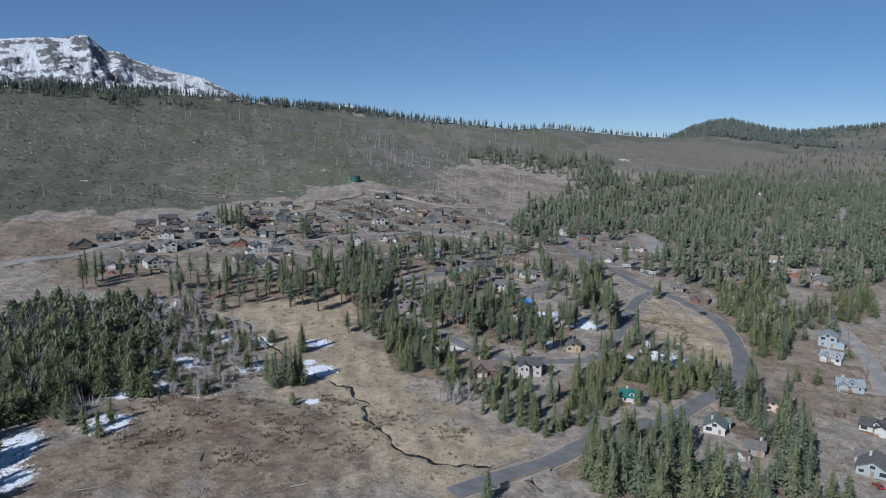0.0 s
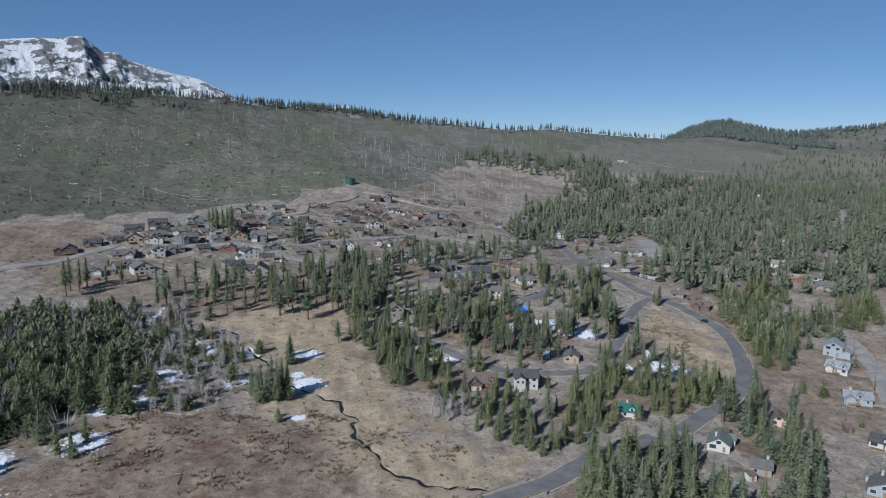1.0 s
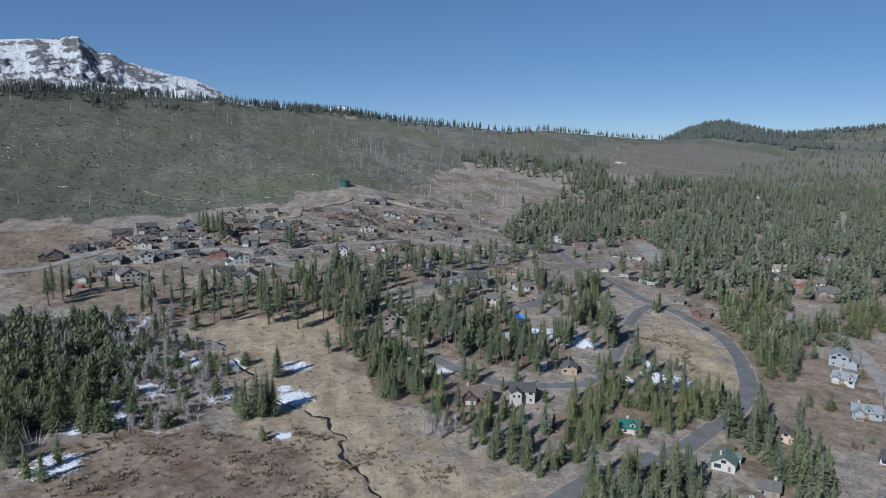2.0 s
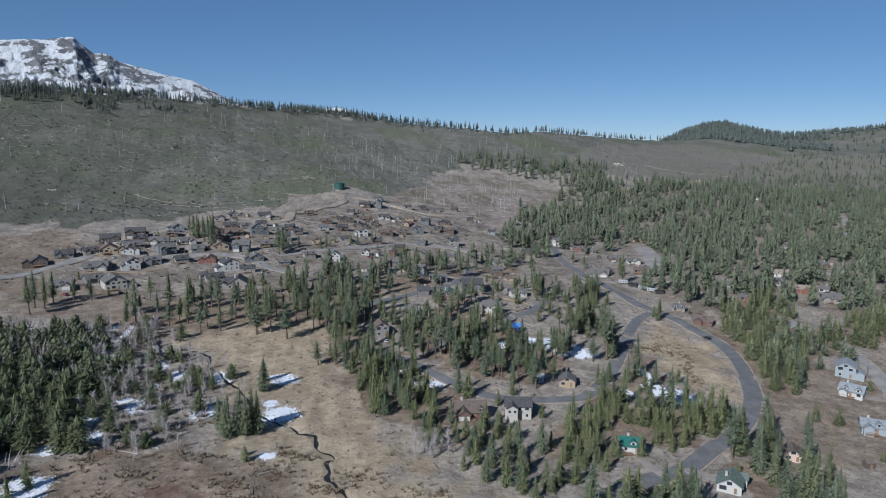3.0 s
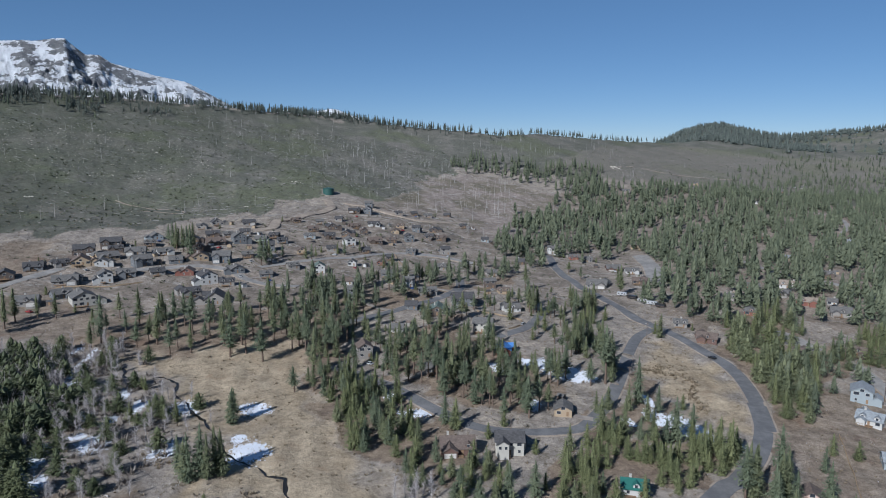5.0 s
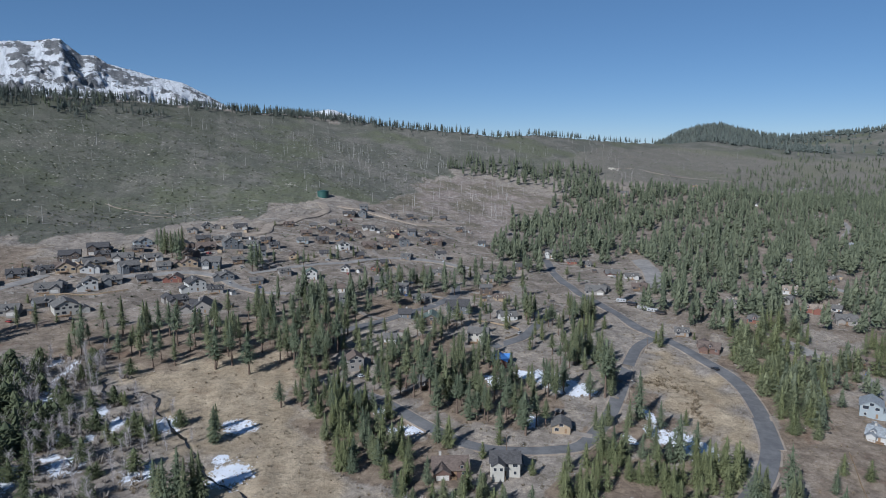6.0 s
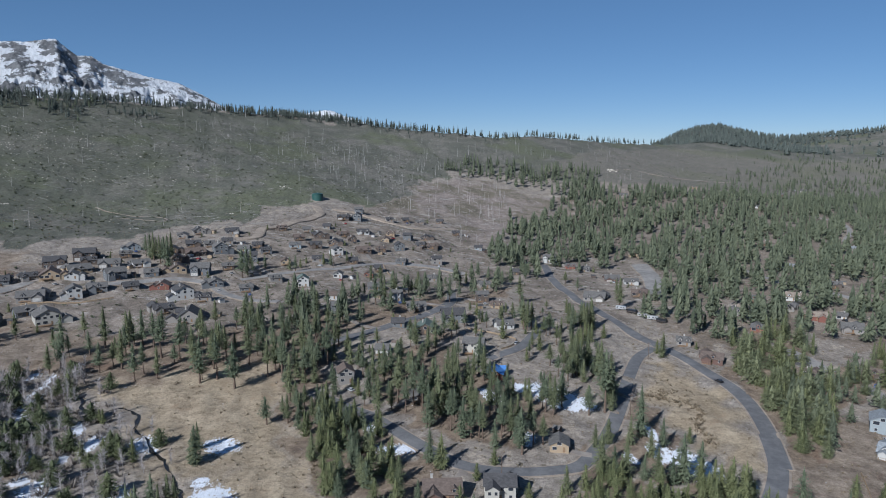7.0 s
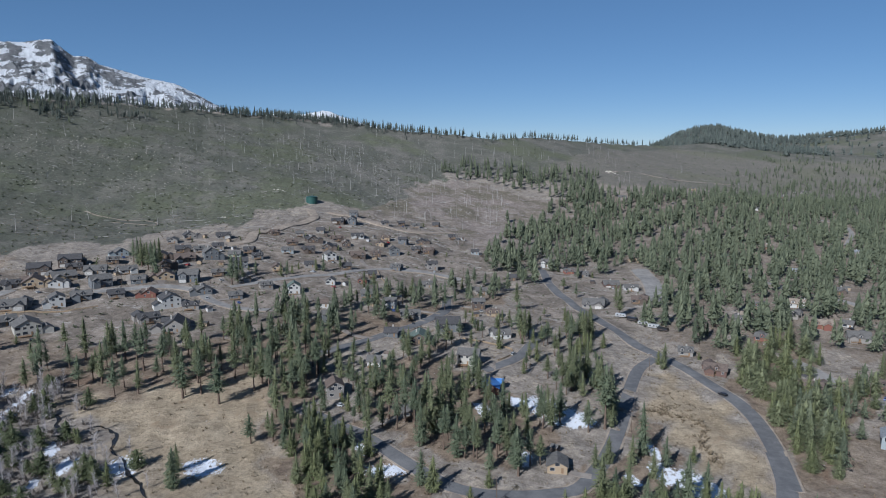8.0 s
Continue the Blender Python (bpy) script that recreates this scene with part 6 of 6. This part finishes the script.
def build_house(x, y, turn, width, storeys, facing, wall, roof):
    width = 1.8 + width * 0.63
    r = random.Random(int(x * 13 + y * 7))
    high = 2.7 * storeys + 0.2
    rotate = turn + r.uniform(-14, 14)
    house = new("house")
    house.matrix_basis = pose(x, y, float(ground_height(x, y)), 0, 0, rotate)
    tagged(house, "%s %s house with a %s roof" % ("two-storey" if storeys == 2 else "single-storey", WORDS[wall], ROOF_WORDS[roof]), "house", "houses of the village")
    if facing == "eave":
        length, depth, spin = width, min(11.0, max(7.0, 0.75 * width)), 0
    else:
        length, depth, spin = width * 1.15, width, 90
    rise = depth * r.uniform(0.24, 0.34)
    base = pose(0, 0, 0, 0, 0, spin)
    piece("shell", gable_block(length, depth, high, rise), WALLS[wall], house, base)
    piece("roof", gable_roof(length, depth, high, rise), ROOFS[roof], house, base, ROOF_WORDS[roof] + " roof")
    front = -depth / 2 if facing == "eave" else -length / 2
    side = length / 2 if facing == "eave" else depth / 2
    span = side * 2
    if facing == "eave" and width > 10:
        wing = width * r.uniform(0.32, 0.42)
        off = r.choice((-1, 1)) * (side - wing / 2 - 0.6)
        low = high if r.random() < 0.6 else 2.9
        reach = depth / 2 + r.uniform(1.5, 3.2)
        spot = pose(off, -reach / 2, 0, 0, 0, 90)
        piece("wing", gable_block(reach, wing, low, wing * 0.3), WALLS[wall], house, spot)
        piece("wing_roof", gable_roof(reach, wing, low, wing * 0.3, 0.45), ROOFS[roof], house, spot, ROOF_WORDS[roof] + " roof")
        part_at("garage_door", GARAGE, house, pose(off, -reach - 0.005, 0.1)) if wing > 5 else None
        if low > 4:
            for k in (-0.25, 0.25):
                w = part_at("window", WINDOW_FRAME[1.0], house, pose(off + wing * k, -reach, 3.7))
                part_at("pane", WINDOW_PANE[1.0], w, pose(0, 0, 0))
    elif facing == "gable" and width > 9:
        shed = width * 0.45
        off = r.choice((-1, 1)) * (side + shed / 2 - 0.3)
        spot = pose(off, front + 3.6, 0, 0, 0, 90)
        piece("wing", gable_block(6.4, shed, 2.7, shed * 0.3), WALLS[wall], house, spot)
        piece("wing_roof", gable_roof(6.4, shed, 2.7, shed * 0.3, 0.45), ROOFS[roof], house, spot, ROOF_WORDS[roof] + " roof")
    if width > 8 and r.random() < 0.75:
        rear = width * r.uniform(0.45, 0.6)
        spot = pose(r.choice((-1, 1)) * (side - rear * 0.3), -front + rear * 0.12, 0, 0, 0, 90 - spin)
        up = 2.9 + r.uniform(-0.3, 0.6)
        piece("rear_wing", gable_block(rear * 1.2, rear, up, rear * 0.28), WALLS[wall], house, spot)
        piece("rear_roof", gable_roof(rear * 1.2, rear, up, rear * 0.28, 0.45), ROOFS[roof], house, spot, ROOF_WORDS[roof] + " roof")
    for level in range(storeys):
        n = max(2, int(span / 3.2))
        for i in range(n):
            u = -side + span * (i + 0.5) / n
            if level == 0 and i == n // 2:
                part_at("door", DOOR, house, pose(u, front - 0.004, 0.15))
                continue
            size = (1.0, 1.7, 2.4)[r.randrange(3)]
            if span / n < size + 0.4:
                size = 1.0
            w = part_at("window", WINDOW_FRAME[size], house, pose(u, front, 1.0 + 2.9 * level))
            part_at("pane", WINDOW_PANE[size], w, pose(0, 0, 0))
        for s in (-1, 1):
            for k in (0.1,):
                deep = depth if facing == "eave" else length
                w = part_at("window", WINDOW_FRAME[1.0], house, pose(s * side, k * deep, 1.0 + 2.9 * level, 0, 0, 90 * s))
                part_at("pane", WINDOW_PANE[1.0], w, pose(0, 0, 0))
    if facing == "gable":
        w = part_at("window", WINDOW_FRAME[1.7], house, pose(0, front, high + 0.15))
        part_at("pane", WINDOW_PANE[1.7], w, pose(0, 0, 0))
    if facing == "eave" and storeys == 1 and width > 8:
        for k in ((-0.25, 0.3) if r.random() < 0.5 else (0.05,)):
            spot = pose(k * span, front * 0.55, 0, 0, 0, 90)
            piece("dormer", gable_block(depth * 0.4, 2.2, high + 1.3, 0.8, -high), WALLS[wall], house, spot)
            piece("dormer_roof", gable_roof(depth * 0.4, 2.2, high + 1.3, 0.8, 0.3, 0.14), ROOFS[roof], house, spot)
            w = part_at("window", WINDOW_FRAME[1.0], house, pose(k * span, front * 0.55 - depth * 0.2, high + 0.25))
            part_at("pane", WINDOW_PANE[1.0], w, pose(0, 0, 0))
    if r.random() < 0.6:
        cx = r.uniform(-0.3, 0.3) * length
        piece("chimney", boxes((cx - 0.45, cx + 0.45, -0.4 + depth * 0.16, 0.4 + depth * 0.16, high, high + rise + 0.9), (cx - 0.52, cx + 0.52, -0.47 + depth * 0.16, 0.47 + depth * 0.16, high + rise + 0.9, high + rise + 1.05)), CONCRETE, house, base)
    if r.random() < 0.55:
        a, b = -side * 0.8, side * r.uniform(-0.1, 0.5)
        deck = [(a, b, front - 2.6, front - 0.02, 0.25, 0.42)]
        comb = [(a - 0.05, -2.0), (a - 0.05, 1.38), (b + 0.05, 1.38), (b + 0.05, -2.0)]
        for k in range(5, -1, -1):
            u = a + (b - a) * k / 5
            comb += [(u - 0.05, -2.0)] * (k == 5) + ([(u - 0.05, 1.3)] if k else [])
            if k:
                w = a + (b - a) * (k - 1) / 5
                comb += [(w + 0.05, 1.3), (w + 0.05, -2.0)] + ([(w - 0.05, -2.0)] if k > 1 else [])
        n = len(comb)
        fence_face = ([(cx, cy, cz) for cy in (front - 2.6, front - 2.52) for cx, cz in comb], [tuple(range(n))[::-1], tuple(range(n, 2 * n))] + [(q, (q + 1) % n, n + (q + 1) % n, n + q) for q in range(n)])
        piece("deck", boxes(*deck), DECK, house, None, "weathered wooden deck")
        piece("railing", fence_face, DECK, house)
    return house


for h in HOUSES:
    build_house(*h)

DRIVE = asphalt_material("driveway_gravel", (0.19, 0.165, 0.145), (0.28, 0.25, 0.22))
every = np.vstack(LINES)
for h in HOUSES:
    gaps = np.hypot(every[:, 0] - h[0], every[:, 1] - h[1])
    k = int(np.argmin(gaps))
    if 9 < gaps[k] < 48:
        start, end = np.array([h[0], h[1]]), every[k]
        start = start + (end - start) / gaps[k] * h[3] * 0.35
        bend = (start + end) / 2 + np.array([end[1] - start[1], start[0] - end[0]]) * 0.08
        ribbon("driveway", smooth_line([start, bend, end], 2.0), 3.6, DRIVE, 0.24, "pale gravel driveway leading to a house", "driveway")


def build_shed(x, y, turn, wall, roof):
    r = random.Random(int(x * 5 + y))
    w, d = r.uniform(2.6, 4.5), r.uniform(2.6, 3.8)
    shed = new("shed")
    shed.matrix_basis = pose(x, y, float(ground_height(x, y)), 0, 0, turn)
    tagged(shed, "small %s garden shed with a %s roof" % (WORDS[wall], ROOF_WORDS[roof]), "shed", "garden sheds")
    piece("shell", gable_block(w, d, 2.2, 0.8, 1.2), WALLS[wall], shed)
    piece("roof", gable_roof(w, d, 2.2, 0.8, 0.25, 0.12), ROOFS[roof], shed)
    part_at("door", DOOR, shed, pose(0, -d / 2 - 0.004, 0.02))


yard = random.Random(5)
yard_np = np.random.RandomState(6)
for h in HOUSES:
    if yard.random() < 0.33:
        a = yard.uniform(0, 6.28)
        d = 0.5 * h[3] + yard.uniform(6, 9)
        x, y = h[0] + math.cos(a) * d, h[1] + math.sin(a) * d
        if min(np.hypot(every[:, 0] - x, every[:, 1] - y)) > 7:
            build_shed(x, y, yard.uniform(0, 180), yard.choice(("brown", "tan", "grey", "white")), yard.choice(("dark", "slate", "brown")))
    for i in range(yard.randrange(0, 2)):
        a, d = yard.uniform(0, 6.28), 0.5 * h[3] + yard.uniform(4, 12)
        x, y = h[0] + math.cos(a) * d, h[1] + math.sin(a) * d
        if min(np.hypot(every[:, 0] - x, every[:, 1] - y)) > 5 and min(math.hypot(o[0] - x, o[1] - y) - o[3] * 0.55 for o in HOUSES) > 2:
            plant(YOUNG, x, y, yard.uniform(2.5, 6.5), yard_np, "garden conifers")


# ---- water tank ----
def lathe(profile, sides=32):
    v, f = [], []
    for rad, z in profile:
        v += [(rad * math.cos(6.28318 * i / sides), rad * math.sin(6.28318 * i / sides), z) for i in range(sides)]
    for k in range(len(profile) - 1):
        f += [(k * sides + i, k * sides + (i + 1) % sides, (k + 1) * sides + (i + 1) % sides, (k + 1) * sides + i) for i in range(sides)]
    return v, f


TANK_GREEN = plain_material("tank_paint", (0.03, 0.085, 0.075), 0.5, 0.4)
tank = new("water_tank")
tank.matrix_basis = pose(-121, 941, float(ground_height(-121, 941)))
tagged(tank, "round green steel water tank on the knoll", "water tank")
piece("wall", lathe([(7, -2), (7, 6.2), (6.9, 6.3)]), TANK_GREEN, tank)
piece("roof", lathe([(7.25, 6.2), (7.25, 6.4), (3.5, 7.2), (0.02, 7.7)]), TANK_GREEN, tank)
piece("hatch", lathe([(0.5, 7.3), (0.5, 8.1), (0.02, 8.2)], 10), STEEL, tank, pose(0.5, 0, 0))


# ---- vehicles ----
def profile_body(points, width):
    n = len(points)
    v = [(x, s * width / 2 * k, z) for s in (-1, 1) for x, z, k in points]
    f = [tuple(range(n))[::-1], tuple(range(n, 2 * n))]
    f += [(i, (i + 1) % n, n + (i + 1) % n, n + i) for i in range(n)]
    return v, f


def build_car(x, y, turn, paint, label, lift=0.34):
    car = new("car")
    car.matrix_basis = pose(x, y, float(ground_height(x, y)) + lift, 0, 0, turn)
    tagged(car, label, "car")
    piece("body", profile_body([(-2.25, 0.35, 1), (2.2, 0.3, 1), (2.25, 0.7, 1), (1.2, 0.92, 1), (-2.2, 0.98, 1), (-2.3, 0.7, 1)], 1.8), paint, car)
    piece("cabin", profile_body([(-1.9, 0.96, 1), (1.15, 0.9, 1), (0.45, 1.4, 0.86), (-1.4, 1.45, 0.86)], 1.66), GLASS, car)
    piece("roof", profile_body([(-1.38, 1.44, 0.86), (0.42, 1.40, 0.86), (0.38, 1.47, 0.84), (-1.3, 1.5, 0.84)], 1.66), paint, car)
    wheel = lathe([(0.05, -0.1), (0.33, -0.1), (0.33, 0.1), (0.05, 0.1)], 12)
    for wx in (-1.4, 1.4):
        for wy in (-0.82, 0.82):
            piece("wheel", wheel, RUBBER, car, pose(wx, wy, 0.33, 90, 0, 0))
    return car


PAINTS = [plain_material("car_paint_" + n, c, 0.3, 0.5, 0.1, 0.05) for n, c in (("black", (0.02, 0.02, 0.022)), ("white", (0.36, 0.36, 0.36)), ("silver", (0.4, 0.41, 0.42)), ("red", (0.3, 0.03, 0.03)), ("blue", (0.05, 0.09, 0.25)))]
build_car(166.9, 426.3, 118, PAINTS[0], "dark car driving on the asphalt road")
build_car(67.9, 473.7, 50, PAINTS[1], "white car parked on the side street")

CAR_WORDS = ("black", "white", "silver grey", "dark red", "dark blue")
for i, h in enumerate(HOUSES):
    if i % 4 == 0 and h not in H_LOOP and h not in H_FAR:
        a = math.radians(h[2])
        x, y = h[0] + math.sin(a) * (h[3] * 0.5 + 6.5) + 2, h[1] - math.cos(a) * (h[3] * 0.5 + 6.5)
        k = (i // 3) % 5
        build_car(x, y, h[2] + 80 + (i * 37) % 60, PAINTS[k], "%s car parked beside a house" % CAR_WORDS[k], 0.05)

# ---- fences ----
FENCES = ([
    (-239.9, 513.9), (-224.9, 517.2), (-206.8, 521.7), (-195.7, 527.5), (-189.9, 531.5),
], [
    (185.2, 336.4), (174.4, 310.4), (162.6, 284.4), (149.1, 259.1),
], [
    (40.4, 496.9), (49.4, 495), (59, 490.1), (67.9, 481.3), (64.9, 469.6), (57.8, 461.9),
], [
    (-23.4, 677), (-13, 629.5),
])
for line, label in zip(FENCES, ("tan board fence behind the village houses", "dark wire and post fence between the lots", "rail fence round a dry yard", "pale board fence beside a lot")):
    p = smooth_line(line, 2.5)
    fence = new("fence")
    fence.matrix_basis = pose(float(p[0, 0]), float(p[0, 1]), float(ground_height(*p[0])))
    tagged(fence, label, "fence")
    z = ground_height(p[:, 0], p[:, 1]) - ground_height(*p[0])
    q = p - p[0]
    for i in range(len(q)):
        piece("post", box(-0.07, 0.07, -0.07, 0.07, -0.4, 1.35), WOOD, fence, pose(float(q[i, 0]), float(q[i, 1]), float(z[i])))
    for i in range(len(q) - 1):
        a, b = Vector((*q[i], z[i])), Vector((*q[i + 1], z[i + 1]))
        turn = math.degrees(math.atan2(b.y - a.y, b.x - a.x))
        l = (b - a).length
        slope = math.degrees(math.asin(max(-1, min(1, (b.z - a.z) / l))))
        piece("rail", boxes((0, l, -0.03, 0.03, 0.3, 0.62), (0, l, -0.03, 0.03, 0.72, 1.18)), WOOD, fence, pose(a.x, a.y, a.z, 0, -slope, turn))


# ---- bridge rails ----
def along(line, spot, reach):
    d = np.hypot(line[:, 0] - spot[0], line[:, 1] - spot[1])
    return line[d < reach]


stretch = along(LINES[0], (28.2, 217.8), 13)
direction = stretch[-1] - stretch[0]
direction = direction / np.linalg.norm(direction)
for s in (-1, 1):
    offset = np.array([-direction[1], direction[0]]) * s * 5.0
    centre = stretch.mean(0) + offset
    rail = new("bridge_rail")
    rail.matrix_basis = pose(float(centre[0]), float(centre[1]), float(ground_height(*stretch.mean(0))) + 0.3, 0, 0, math.degrees(math.atan2(direction[1], direction[0])))
    tagged(rail, "low weathered concrete and timber bridge rail", "bridge rail")
    piece("kerb", box(-11, 11, -0.22, 0.22, -1.8, 0.25), CONCRETE, rail)
    for i in range(9):
        piece("post", box(-10.4 + i * 2.6 - 0.12, -10.4 + i * 2.6 + 0.12, -0.12, 0.12, 0.25, 1.05), WOOD, rail)
    piece("beam", boxes((-11, 11, -0.08, 0.08, 0.85, 1.1), (-11, 11, -0.06, 0.06, 0.45, 0.62)), WOOD, rail)
arch = [(-2.2, -1.8)] + [(1.6 * math.cos(math.pi * (1 - k / 8)), -1.8 + 1.5 * math.sin(math.pi * k / 8)) for k in range(9)] + [(2.2, -1.8), (2.2, 0.1), (-2.2, 0.1)]
culvert = new("culvert")
spot = stretch.mean(0) + np.array([direction[1], -direction[0]]) * 5.3
culvert.matrix_basis = pose(float(spot[0]), float(spot[1]), float(ground_height(*stretch.mean(0))) + 0.1, 0, 0, math.degrees(math.atan2(direction[1], direction[0])))
tagged(culvert, "arched concrete culvert under the road", "culvert")
n = len(arch)
piece("headwall", ([(x, y, z) for y in (-0.25, 0.2) for x, z in arch], [tuple(range(n)), tuple(range(n, 2 * n))[::-1]] + [(i, n + i, n + (i + 1) % n, (i + 1) % n) for i in range(n)]), CONCRETE, culvert)


# ---- power poles ----
def build_pole(x, y, turn):
    pole = new("utility_pole")
    pole.matrix_basis = pose(x, y, float(ground_height(x, y)), 0, 0, turn)
    tagged(pole, "weathered wooden utility pole with a crossarm", "utility pole", "utility poles")
    piece("shaft", lathe([(0.15, -1), (0.1, 10.4), (0.02, 10.5)], 8), BARK, pole)
    piece("crossarm", box(-1.2, 1.2, -0.07, 0.07, 9.5, 9.68), BARK, pole)
    for k in (-1.05, -0.5, 0.5, 1.05):
        piece("insulator", lathe([(0.05, 9.68), (0.07, 9.8), (0.02, 9.9)], 6), STEEL, pole, pose(k, 0.0, 0.0))


for line, step, off in ((LINES[1], 26, 5.4), (LINES[4], 20, 5.2), (LINES[5], 20, 5.0), (LINES[9], 16, 5.6)):
    d = np.gradient(line, axis=0)
    for i in range(6, len(line), step):
        u = d[i] / np.linalg.norm(d[i])
        build_pole(float(line[i, 0] - u[1] * off), float(line[i, 1] + u[0] * off), math.degrees(math.atan2(u[1], u[0])) + 90)


# ---- trailers ----
def build_trailer(x, y, turn, paint, label):
    van = new("travel_trailer")
    van.matrix_basis = pose(x, y, float(ground_height(x, y)), 0, 0, turn)
    tagged(van, label, "trailer", "parked trailers")
    piece("body", profile_body([(-3.6, 0.7, 1), (3.4, 0.7, 1), (3.7, 1.4, 1), (3.3, 2.75, 1), (-3.4, 2.85, 1), (-3.7, 2.4, 1)], 2.4), paint, van)
    piece("stripe", boxes((-3.4, 3.4, -1.215, -1.2, 1.25, 1.5), (-3.4, 3.4, 1.2, 1.215, 1.25, 1.5)), ROOFS["brown"], van)
    for k in (-2.2, 0.3, 2.1):
        piece("window", box(k - 0.5, k + 0.5, -1.22, -1.2, 1.65, 2.3), GLASS, van)
    for k in (-0.9, 0.0):
        for s in (-1.05, 1.05):
            piece("wheel", lathe([(0.05, -0.1), (0.36, -0.1), (0.36, 0.1), (0.05, 0.1)], 12), RUBBER, van, pose(k, s, 0.36, 90, 0, 0))


for (x, y), k in zip([
    (155.1, 566.1), (160.5, 557.2), (165.6, 548.7), (170.3, 542), (173.3, 532.8),
], (2, 0, 1, 2, 0)):
    build_trailer(x, y, -42 + 6 * k, PAINTS[k], "%s travel trailer parked beside the road" % CAR_WORDS[k])
